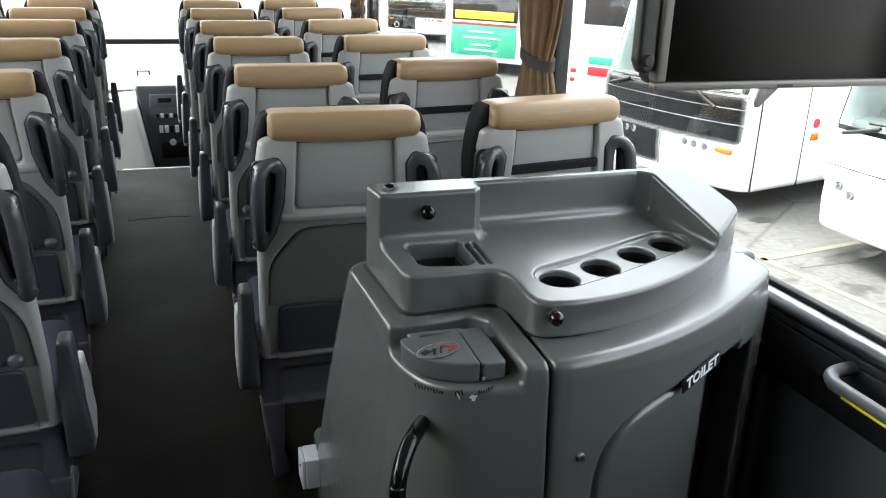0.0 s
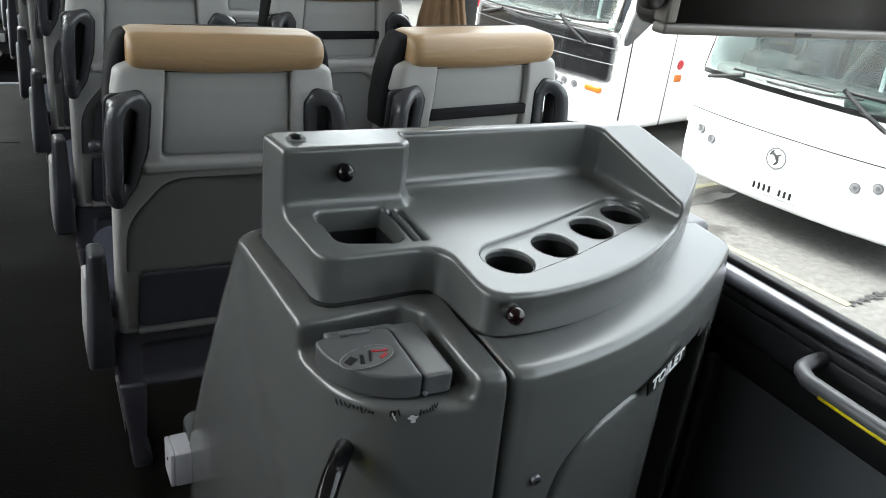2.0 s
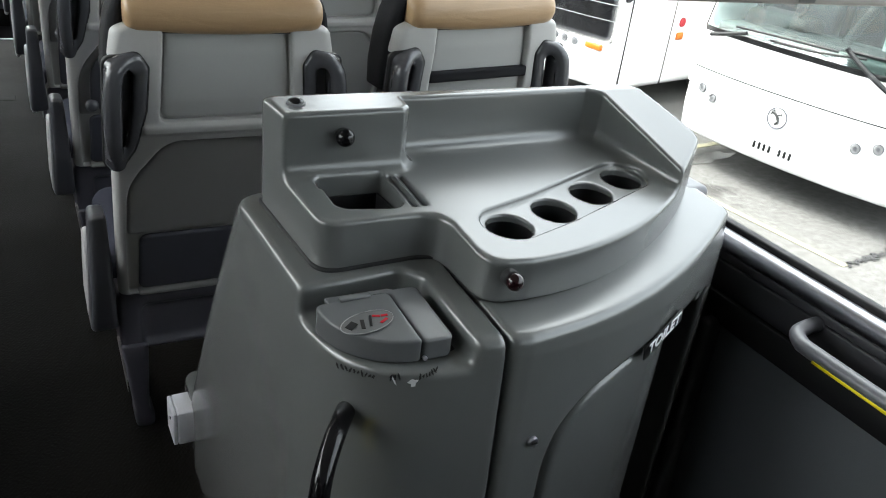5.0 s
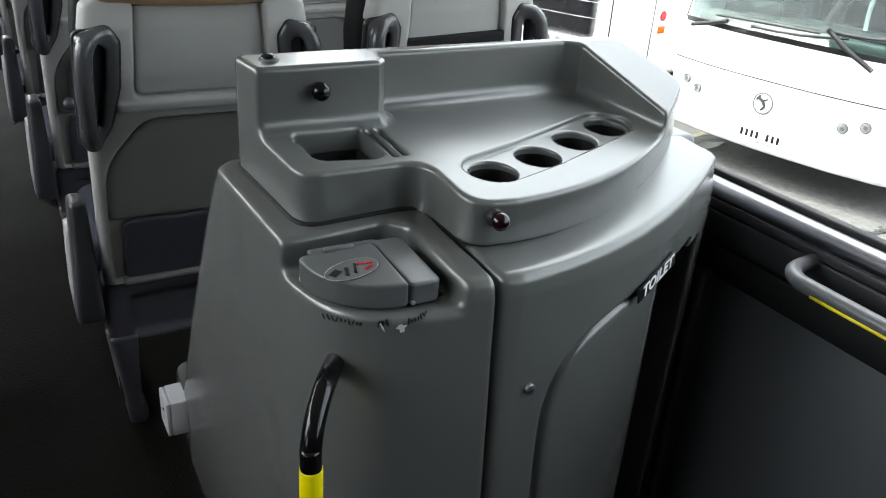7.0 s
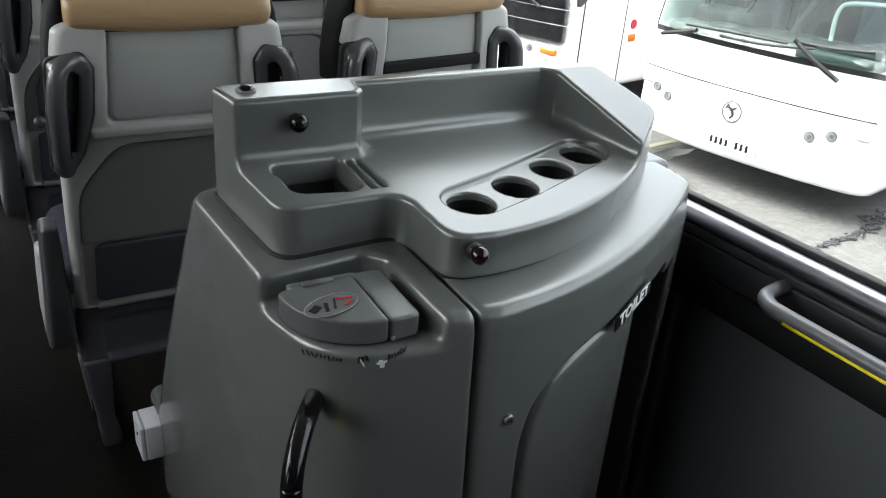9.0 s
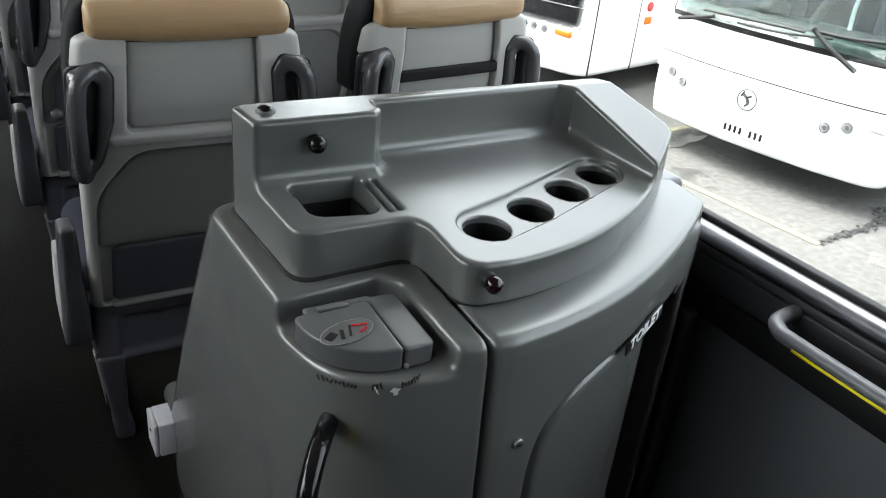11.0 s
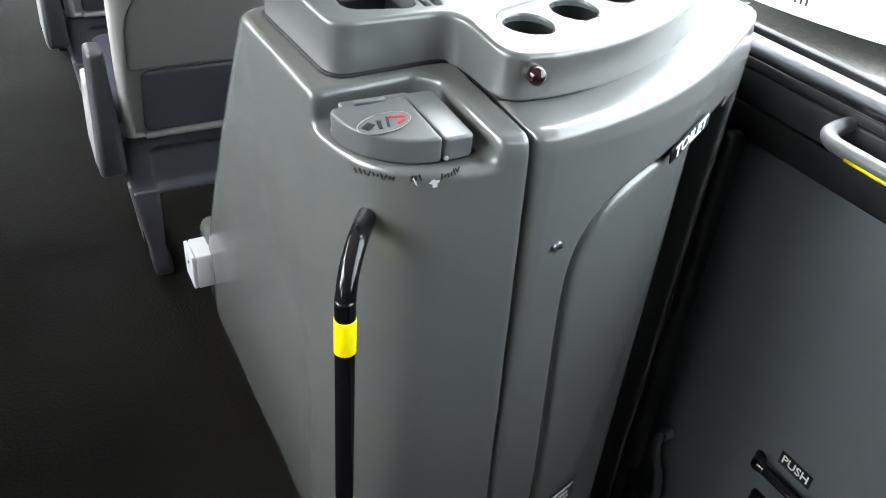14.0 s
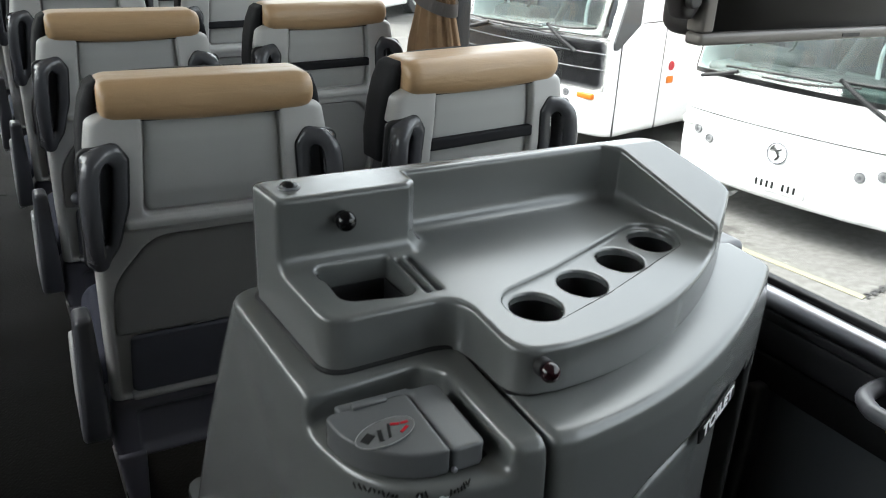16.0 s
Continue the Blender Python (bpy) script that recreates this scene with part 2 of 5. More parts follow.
# ---- mesh tools ----
def smax(a, b, k):
    h = np.maximum(k - np.abs(a - b), 0) / k
    return np.maximum(a, b) + h * h * k * 0.25


def smin(a, b, k):
    return -smax(-a, -b, k)


def rbox(x, y, z, c, half, r):
    qx, qy, qz = np.abs(x - c[0]) - half[0] + r, np.abs(y - c[1]) - half[1] + r, np.abs(z - c[2]) - half[2] + r
    out = np.sqrt(np.maximum(qx, 0) ** 2 + np.maximum(qy, 0) ** 2 + np.maximum(qz, 0) ** 2)
    return out + np.minimum(np.maximum(qx, np.maximum(qy, qz)), 0) - r


def capsule(x, y, z, a, b, r):
    ab = np.subtract(b, a)
    t = np.clip(((x - a[0]) * ab[0] + (y - a[1]) * ab[1] + (z - a[2]) * ab[2]) / float(ab @ ab), 0, 1)
    return np.sqrt((x - a[0] - t * ab[0]) ** 2 + (y - a[1] - t * ab[1]) ** 2 + (z - a[2] - t * ab[2]) ** 2) - r


def poly(x, y, pts):
    """Signed distance to a polygon in the plane."""
    if np.ndim(x) == 3 and x.shape[1] > 1 and np.ptp(x[0, :, 0]) == 0 and np.ptp(y[0, :, 0]) == 0:
        return poly(x[:, :1, :], y[:, :1, :], pts)
    d = np.full(x.shape, 1e9)
    s = np.ones(x.shape)
    n = len(pts)
    for i in range(n):
        (ax, ay), (bx, by) = pts[i], pts[i - 1]
        ex, ey, wx, wy = bx - ax, by - ay, x - ax, y - ay
        t = np.clip((wx * ex + wy * ey) / (ex * ex + ey * ey), 0, 1)
        d = np.minimum(d, (wx - ex * t) ** 2 + (wy - ey * t) ** 2)
        c1, c2, c3 = y >= ay, y < by, ex * wy > ey * wx
        s = np.where((c1 & c2 & c3) | (~c1 & ~c2 & ~c3), -s, s)
    return s * np.sqrt(d)


def polyline(x, y, pts):
    """Distance to an open line of points in the plane."""
    d = np.full(x.shape, 1e9)
    for (ax, ay), (bx, by) in zip(pts, pts[1:]):
        ex, ey = bx - ax, by - ay
        t = np.clip(((x - ax) * ex + (y - ay) * ey) / (ex * ex + ey * ey), 0, 1)
        d = np.minimum(d, (x - ax - ex * t) ** 2 + (y - ay - ey * t) ** 2)
    return np.sqrt(d)


def moulded(f, lo, hi, h):
    """A smooth moulded mesh: the zero surface of the distance field f inside a box, with cells of size h."""
    lo, hi = np.array(lo, float), np.array(hi, float)
    n = np.ceil((hi - lo) / h).astype(int) + 1
    ax = [lo[i] + h * np.arange(n[i]) for i in range(3)]
    X, Y, Z = np.meshgrid(*ax, indexing="ij")
    V = f(X, Y, Z)
    S = V < 0
    cnt = np.zeros(tuple(n - 1), np.int32)
    acc = np.zeros((*(n - 1), 3))
    base = [slice(0, -1)] * 3
    for a in range(3):
        b, c = (a + 1) % 3, (a + 2) % 3
        for ob in (0, 1):
            for oc in (0, 1):
                i0 = [None] * 3
                i0[a], i0[b], i0[c] = slice(0, -1), slice(ob, n[b] - 1 + ob), slice(oc, n[c] - 1 + oc)
                i1 = list(i0)
                i1[a] = slice(1, None)
                v0, v1 = V[tuple(i0)], V[tuple(i1)]
                cr = (v0 < 0) != (v1 < 0)
                t = np.where(cr, v0 / np.where(cr, v0 - v1, 1), 0)
                cnt += cr
                acc[..., a] += np.where(cr, t, 0)
                acc[..., b] += cr * ob
                acc[..., c] += cr * oc
    act = cnt > 0
    idx = np.full(act.shape, -1)
    idx[act] = np.arange(act.sum())
    ijk = np.argwhere(act)
    P = lo + h * (ijk + acc[act] / cnt[act][:, None])
    e = h * 0.1
    for _ in range(2):
        v = f(P[:, 0], P[:, 1], P[:, 2])
        g = np.stack([(f(P[:, 0] + e * (k == 0), P[:, 1] + e * (k == 1), P[:, 2] + e * (k == 2)) -
                       f(P[:, 0] - e * (k == 0), P[:, 1] - e * (k == 1), P[:, 2] - e * (k == 2))) / (2 * e) for k in range(3)], 1)
        step = g * (v / np.maximum((g * g).sum(1), 0.05))[:, None]
        P = P - np.clip(step, -0.4 * h, 0.4 * h)
    quads = []
    for a in range(3):
        b, c = (a + 1) % 3, (a + 2) % 3
        s0 = [slice(1, -1)] * 3
        s0[a] = slice(0, -1)
        s1 = list(s0)
        s1[a] = slice(1, None)
        A, B = S[tuple(s0)], S[tuple(s1)]
        for flag, order in ((A & ~B, (0, 1, 2, 3)), (B & ~A, (3, 2, 1, 0))):
            q = np.argwhere(flag)
            if not len(q):
                continue
            q[:, b] += 1
            q[:, c] += 1
            cells = []
            for ob, oc in ((1, 1), (0, 1), (0, 0), (1, 0)):
                r = q.copy()
                r[:, b] -= ob
                r[:, c] -= oc
                cells.append(idx[r[:, 0], r[:, 1], r[:, 2]])
            quads.append(np.stack([cells[o] for o in order], 1))
    F = np.concatenate(quads)
    me = bpy.data.meshes.new("moulded")
    me.from_pydata(P.tolist(), [], F.tolist())
    me.shade_smooth()
    return me


def thing(name, loc=(0, 0, 0), label="", category="", group="", kind=""):
    ob = new(name)
    ob.location = loc
    ob.empty_display_size = 0.1
    return tagged(ob, label, category, group, kind)


def part(name, data, material, parent=None, label=""):
    """Links a bmesh or mesh as one mesh object under a thing or a part."""
    if isinstance(data, bmesh.types.BMesh):
        me = bpy.data.meshes.new(name)
        data.to_mesh(me)
        data.free()
    else:
        me = data
    me.name = name
    me.materials.clear()
    me.materials.append(material)
    ob = new(name, me)
    ob.parent = parent
    return tagged(ob, label)


def box(c, size, bevel=0.004, seg=2, m=None):
    bm = bmesh.new()
    bmesh.ops.create_cube(bm, size=1.0)
    for v in bm.verts:
        v.co = Vector(c) + Vector((v.co.x * size[0], v.co.y * size[1], v.co.z * size[2]))
    if bevel:
        bmesh.ops.bevel(bm, geom=bm.edges[:], offset=min(bevel, min(size) * 0.45), segments=seg, affect="EDGES", profile=0.5)
        for f in bm.faces:
            f.smooth = True
    if m:
        bm.transform(m)
    return bm


def prism(pts, a0, a1, axis="z", bevel=0.003, seg=2):
    """A polygon pushed along an axis from a0 to a1. Points are the two other coordinates in x, y, z order."""
    bm = bmesh.new()
    def co(p, a):
        return {"x": (a, p[0], p[1]), "y": (p[0], a, p[1]), "z": (p[0], p[1], a)}[axis]
    lower = [bm.verts.new(co(p, a0)) for p in pts]
    upper = [bm.verts.new(co(p, a1)) for p in pts]
    bm.faces.new(lower)
    bm.faces.new(upper)
    for i in range(len(pts)):
        bm.faces.new((lower[i - 1], lower[i], upper[i], upper[i - 1]))
    bmesh.ops.recalc_face_normals(bm, faces=bm.faces)
    if bevel:
        bmesh.ops.bevel(bm, geom=bm.edges[:], offset=bevel, segments=seg, affect="EDGES", profile=0.5)
    return bm


def tube(points, r, n=14, bm=None, close=True, smooth=4):
    """A round tube along a path, its corners eased by a spline."""
    P = [Vector(p) for p in points]
    if smooth > 1 and len(P) > 2:
        Q = []
        for i in range(len(P) - 1):
            p0, p1, p2, p3 = P[max(i - 1, 0)], P[i], P[i + 1], P[min(i + 2, len(P) - 1)]
            for k in range(smooth):
                t = k / smooth
                Q.append(0.5 * (2 * p1 + (p2 - p0) * t + (2 * p0 - 5 * p1 + 4 * p2 - p3) * t * t + (3 * p1 - p0 - 3 * p2 + p3) * t ** 3))
        P = Q + [P[-1]]
    bm = bm or bmesh.new()
    rings = []
    nrm = None
    for i, p in enumerate(P):
        d = (P[min(i + 1, len(P) - 1)] - P[max(i - 1, 0)]).normalized()
        if nrm is None:
            nrm = d.orthogonal().normalized()
        nrm = (nrm - d * nrm.dot(d)).normalized()
        b = d.cross(nrm)
        rr = r[i] if isinstance(r, (list, tuple)) else r
        rings.append([bm.verts.new(p + rr * (math.cos(2 * math.pi * k / n) * nrm + math.sin(2 * math.pi * k / n) * b)) for k in range(n)])
    for a, b in zip(rings, rings[1:]):
        for k in range(n):
            f = bm.faces.new((a[k - 1], a[k], b[k], b[k - 1]))
            f.smooth = True
    if close:
        bm.faces.new(rings[0])
        bm.faces.new(rings[-1][::-1])
    return bm


def disc(c, axis, r, depth, n=28, bevel=0.002, top=None):
    """A round boss at c along axis."""
    bm = bmesh.new()
    bmesh.ops.create_cone(bm, cap_ends=True, segments=n, radius1=r, radius2=r if top is None else top, depth=depth)
    if bevel:
        bmesh.ops.bevel(bm, geom=[e for e in bm.edges if len(e.link_faces) == 2 and any(len(f.verts) > 4 for f in e.link_faces)],
                        offset=bevel, segments=3, affect="EDGES", profile=0.5)
    for f in bm.faces:
        f.smooth = len(f.verts) <= 4
    q = Vector(axis).to_track_quat("Z", "Y").to_matrix().to_4x4()
    bm.transform(Matrix.Translation(c) @ q)
    return bm


def dome(c, axis, r, flat=0.8):
    bm = bmesh.new()
    bmesh.ops.create_uvsphere(bm, u_segments=20, v_segments=12, radius=r)
    for f in bm.faces:
        f.smooth = True
    q = Vector(axis).to_track_quat("Z", "Y").to_matrix().to_4x4()
    bm.transform(Matrix.Translation(c) @ q @ Matrix.Diagonal((1, 1, flat, 1)))
    return bm


def lettering(words, size, m, material, parent, name="lettering", shear=0.0, stretch=1.0, thick=0.0004, weight=0.012):
    cu = bpy.data.curves.new(name, "FONT")
    cu.body = words
    cu.size = size
    cu.shear = shear
    cu.align_x, cu.align_y = "CENTER", "CENTER"
    cu.extrude = thick
    cu.offset = size * weight
    cu.resolution_u = 3
    tmp = new(name, cu)
    me = bpy.data.meshes.new_from_object(tmp.evaluated_get(bpy.context.evaluated_depsgraph_get()))
    bpy.data.objects.remove(tmp)
    me.transform(m @ Matrix.Diagonal((stretch, 1, 1, 1)))
    return part(name, me, material, parent)


def structure(ob, label="", category=""):
    return tagged(ob, label, category, "", "structure")

# ---- the coach saloon: floor, walls, windows, roof ----
XR, XL, YB, YF, ROOF = 1.47, -1.02, -3.0, 8.05, 1.98
floor = part("floor", prism([(XL, YB), (0.60, YB), (0.60, 1.30), (0.84, 1.30), (0.84, 1.75), (XR + 0.06, 1.75), (XR + 0.06, 6.2), (XL, 6.2)], -0.06, 0.0, "z", 0), M_CARPET)
structure(floor, "worn black ribbed carpet along the coach aisle", "floor")
fold = part("carpet_seam", moulded(lambda x, y, z: rbox(x, y - 0.02 * np.sin(x * 9), z, (0.14, 5.02, 0.0), (0.17, 0.045, 0.0022), 0.0021), (-0.06, 4.93, -0.008), (0.34, 5.11, 0.010), 0.004), M_CARPET, floor)
strip = part("step_edge", box((0.2, 6.205, -0.006), (0.62, 0.03, 0.022), 0.004), M_ALU)
structure(strip, "aluminium edging strip at the end of the aisle", "trim")
front_floor = part("front_floor", box((0.22, 7.2, -0.42), (2.5, 2.0, 0.06), 0), M_CARPET)
structure(front_floor, "dark lower floor beside the driver", "floor")
riser = part("front_riser", box((0.22, 6.17, -0.23), (2.5, 0.04, 0.34), 0), M_SILL)
structure(riser, "dark step face at the front of the aisle", "trim")
well_floor = part("stairwell_floor", box((1.07, 0.85, -0.80), (1.0, 1.9, 0.06), 0), M_CARPET)
structure(well_floor, "dark floor of the emergency exit stairwell", "floor")
well_side = part("stairwell_wall", box((0.615, 0.6, -0.415), (0.03, 1.36, 0.70), 0), M_SILL)
structure(well_side, "dark side wall of the stairwell", "wall")
well_back = part("stairwell_wall_rear", box((1.06, -0.06, -0.40), (0.86, 0.04, 0.80), 0), M_SILL)
structure(well_back, "dark rear wall of the stairwell", "wall")
rear_floor = part("rear_floor", box((1.06, -1.54, -0.03), (0.92, 2.9, 0.06), 0), M_CARPET)
structure(rear_floor, "dark carpeted floor at the back of the coach", "floor")

# offside wall below the windows, from the toilet forward and behind the exit door
wall_r = part("wall_offside", box((XR + 0.035, 4.77, -0.05), (0.07, 6.56, 1.62), 0), M_SILL)
structure(wall_r, "dark grey trimmed side wall under the coach windows", "wall")
wall_r2 = part("wall_offside_rear", box((XR + 0.035, -1.42, 0.30), (0.07, 3.16, 0.92), 0), M_SILL)
structure(wall_r2, "dark grey trimmed side wall under the rear windows", "wall")
wall_l = part("wall_nearside", box((XL - 0.035, 1.66, 0.37), (0.07, 9.34, 0.88), 0), M_SILL)
structure(wall_l, "dark grey trimmed nearside wall under the windows", "wall")
wall_b = part("wall_rear", box((0.225, YB - 0.04, 0.95), (2.6, 0.08, 2.1), 0), M_SILL)
structure(wall_b, "dark grey rear wall of the saloon", "wall")
front_wall = part("wall_front", box((0.225, YF + 0.04, -0.2), (2.6, 0.08, 0.75), 0), M_SILL)
structure(front_wall, "dark panel below the windscreen", "wall")
# added unseen panels that keep rear window light off the cubicle and aisle
for sx in (-1, 1):
    blank = part("rear_light_block", box((0.225 + sx * 1.30, -2.0 if sx > 0 else -1.2, 1.38), (0.05, 2.0 if sx > 0 else 3.6, 1.22), 0), M_SILL)
    structure(blank, "added unseen dark panel that blocks light at the rear windows", "wall")
# ceiling stays out of view; it only blocks the sky and bounces window light
ceiling = part("ceiling", box((0.225, 2.52, ROOF + 0.03), (2.62, 11.2, 0.06), 0), M_CEIL)
structure(ceiling, "unseen pale ceiling that shuts out the sky and bounces light", "ceiling")
# roof posts between the windows
for sx, ys in ((1, (-0.95, 0.05, 2.72, 5.35, 7.95)), (-1, (-0.95, 1.1, 3.4, 5.7, 7.95))):
    for y in ys:
        post = part("window_pillar", box((0.225 + sx * 1.275, y, 1.40), (0.055, 0.10, 1.18), 0.008), M_SILL)
        structure(post, "dark trimmed post between the coach windows", "pillar")
# panes
for name, c, s in (("window_1", (XR + 0.015, 3.5, 1.40), (0.006, 9.0, 1.16)), ("window_2", (XL - 0.04, 2.5, 1.40), (0.006, 11.0, 1.16)),
                   ("window_4", (XL - 0.04, 7.2, 0.22), (0.006, 1.7, 1.20)), ("window_3", (0.225, YF + 0.03, 1.08), (2.5, 0.006, 1.80))):
    pane = part(name, box(c, s, 0), M_GLASS)
    pane.visible_shadow = False
    structure(pane, "clear coach window glass", "window")
# sill: gasket, bright rail, two grey steps and a black band, along both sides
for sx, x0 in ((1, XR), (-1, XL)):
    for nm, z0, z1, pr, ma, lab in (("gasket", 0.800, 0.826, -0.004, M_RUBBER, "black rubber window gasket"), ("sill_upper", 0.757, 0.776, 0.010, M_SILLFACE, "grey sill moulding under the window"),
                                    ("sill_lower", 0.694, 0.754, 0.006, M_SILLFACE, "dark grey sill moulding"), ("sill_band", 0.630, 0.691, 0.009, M_RUBBER, "black band below the sill")):
        deep = 0.022 if nm == "gasket" else 0.06
        o = part(nm, box((x0 - sx * (pr - deep / 2), 2.45 if sx > 0 else 1.65, (z0 + z1) / 2), (deep, 10.9 if sx > 0 else 9.3, z1 - z0), 0.004), ma)
        structure(o, lab, "trim")
    r = part("sill_rail", tube([(x0 - sx * 0.008, -2.95, 0.7985), (x0 - sx * 0.008, 7.9 if sx > 0 else 6.3, 0.7985)], 0.0195, 28, smooth=1), M_ALU)
    structure(r, "bright satin aluminium rail along the window sill", "rail")

# emergency exit door in the stairwell
door = part("door_1", box((XR + 0.030, 0.83, -0.08), (0.06, 1.30, 1.42), 0.006), M_WALLP)
structure(door, "plain dark grey emergency exit door panel", "door")
seal = part("door_seal", box((XR - 0.012, 1.475, -0.06), (0.05, 0.03, 1.40), 0.01, 3), M_SILLFACE)
structure(seal, "black rubber door seal", "trim")
seal2 = part("door_seal", box((XR - 0.004, 0.165, -0.06), (0.05, 0.03, 1.40), 0.01, 3), M_SILLFACE)
structure(seal2, "black rubber door seal", "trim")
push_handle = thing("pull_handle", (1.47, 1.09, 0.02), "black moulded pull handle on the exit door", "door handle")
part("grip", moulded(lambda x, y, z: smin(smin(capsule(x, y, z, (-0.020, 0.074, 0.0), (-0.020, -0.072, 0.004), 0.012), capsule(x, y, z, (0.0, 0.086, 0.004), (-0.020, 0.074, 0.0), 0.0125), 0.012),
                                         capsule(x, y, z, (0.0, -0.086, 0.006), (-0.020, -0.072, 0.004), 0.0125), 0.012), (-0.06, -0.12, -0.04), (0.03, 0.12, 0.06), 0.004), M_BLACKGL, push_handle)
latch = thing("door_latch", (1.47, 1.10, -0.094), "black recessed latch plate under the pull handle", "door latch")
part("latch_plate", moulded(lambda x, y, z: smax(rbox(x, y, z, (0, 0, 0), (0.012, 0.062, 0.034), 0.01), -rbox(x, y, z, (-0.012, 0, 0), (0.008, 0.045, 0.02), 0.006), 0.004),
                            (-0.02, -0.075, -0.045), (0.02, 0.075, 0.045), 0.003), M_BLACKGL, latch)
part("lever", box((-0.012, 0.0, -0.004), (0.012, 0.03, 0.014), 0.004), M_DARKPL, latch)
sticker = thing("push_sign", (1.467, 1.099, 0.066), "small black sign with white lettering PUSH", "sign")
part("plate", box((0, 0, 0), (0.0016, 0.078, 0.034), 0.0006, 1), M_SIGNBLK, sticker)
lettering("PUSH", 0.028, Matrix.Translation((-0.0012, 0, 0)) @ Matrix(((0, 0, -1, 0), (-1, 0, 0, 0), (0, 1, 0, 0), (0, 0, 0, 1))), M_SIGNWHT, sticker, stretch=1.0)
screw = thing("screw", (1.469, 1.0, 0.0), "small steel screw in the door panel", "screw")
part("head", dome((0, 0, 0), (-1, 0, 0), 0.005, 0.5), M_ALU, screw)
hose = thing("hose", (1.44, 1.41, -0.15), "grey bent pipe in the stairwell corner", "pipe")
part("pipe", tube([(0.03, -0.005, 0.01), (0.0, -0.003, 0.0), (-0.004, -0.012, -0.05), (0, -0.035, -0.10), (0, -0.047, -0.16), (0, -0.03, -0.205), (0, 0.01, -0.21), (0, 0.04, -0.17)], 0.011, 12), M_DARKPL, hose)
part("clip", disc((0.02, -0.004, 0.008), (1, 0, 0), 0.015, 0.03, 18), M_DARKPL, hose)
grab = thing("grab_rail", (1.46, 1.24, 0.755), "grey coated grab rail with a yellow stripe under the window", "grab rail")
part("rail_tube", tube([(0.0, 0.028, -0.002), (-0.030, 0.028, -0.004), (-0.056, 0.022, -0.006), (-0.072, 0.000, -0.008), (-0.077, -0.040, -0.008), (-0.077, -0.3, -0.008), (-0.077, -0.60, -0.008), (-0.072, -0.645, -0.008), (-0.05, -0.68, -0.004), (0, -0.685, 0)], 0.0132, 16), M_GREYTUBE, grab)
part("yellow_stripe", tube([(-0.0876, -0.050, -0.0155), (-0.0882, -0.09, -0.0160), (-0.0882, -0.58, -0.0160)], 0.0032, 8, smooth=2), M_YELLOW, grab)


# ---- toilet cubicle with moulded top ----
def face_y(x):
    """The bowed front of the cubicle."""
    return 1.275 + np.where(x > 0.87, 0.66 * (x - 0.87) ** 2, 0.16 * (0.87 - x))


def seam_x(z):
    return 0.833 + 0.031 * (0.85 - z)


def hull(x, y, z, low):
    left = (0.572 + z * (0.040 - 0.09 * (y - 1.49))) - x
    front = (face_y(x) - y + 0.007 * np.clip((z - 0.81) / 0.04, 0, 1)) * 0.85
    back = (y - np.minimum(1.76 + (0.875 - z) * 0.54, 2.13)) * 0.88
    top = z - (0.842 + 0.075 * (y - 1.45) + 0.036 * (x - 0.62))
    f = smax(left, front, 0.13)
    f = smax(f, back, 0.05)
    f = smax(f, x - 1.428, 0.012)
    f = smax(f, top, 0.014)
    return smax(f, low - z, 0.01)


def cubicle(x, y, z):
    f = hull(x, y, z, -0.12)
    bay = poly(x, y, [(0.50, 1.454), (0.752, 1.463), (0.766, 1.447), (0.771, 1.15), (0.50, 1.15)]) - 0.020
    f = smax(f, -smax(bay, 0.797 - z, 0.018), 0.013)
    return smax(f, x - seam_x(z) + 0.0030, 0.006)


ARCH = [(0.975, -0.70), (0.960, 0.08), (0.936, 0.40), (0.929, 0.555), (0.933, 0.615), (0.950, 0.664), (0.992, 0.708), (1.064, 0.734), (1.145, 0.747), (1.30, 0.765)]
for _ in range(2):
    ARCH = ARCH[:1] + [(0.75 * a[0] + 0.25 * b[0], 0.75 * a[1] + 0.25 * b[1]) if k == 0 else (0.25 * a[0] + 0.75 * b[0], 0.25 * a[1] + 0.75 * b[1]) for a, b in zip(ARCH, ARCH[1:]) for k in (0, 1)] + ARCH[-1:]
ARCH.append((1.30, -0.70))


def door_gap(x, z):
    return smax(smax(1.196 - x, x - 1.364, 0.008), z - (0.735 + 0.06 * (x - 1.19)), 0.01)


def door_leaf(x, y, z):
    f = hull(x, y, z, -0.46)
    f = smax(f, seam_x(z) + 0.0030 - x, 0.014)
    f = smax(f, y - 1.73, 0.01)
    rim = poly(x, z, ARCH)
    f = smax(f, -smax(rim, y - face_y(x) - 0.016, 0.004), 0.008)
    return smax(f, -door_gap(x, z), 0.012)


def door_infill(x, y, z):
    f = smax(poly(x, z, ARCH) + 0.0045, (face_y(x) + 0.002 - y) * 0.88, 0.024)
    f = smax(f, (y - face_y(x) - 0.03) * 0.88, 0.01)
    f = smax(f, -0.45 - z, 0.01)
    return smax(f, -door_gap(x, z) + 0.004, 0.01)


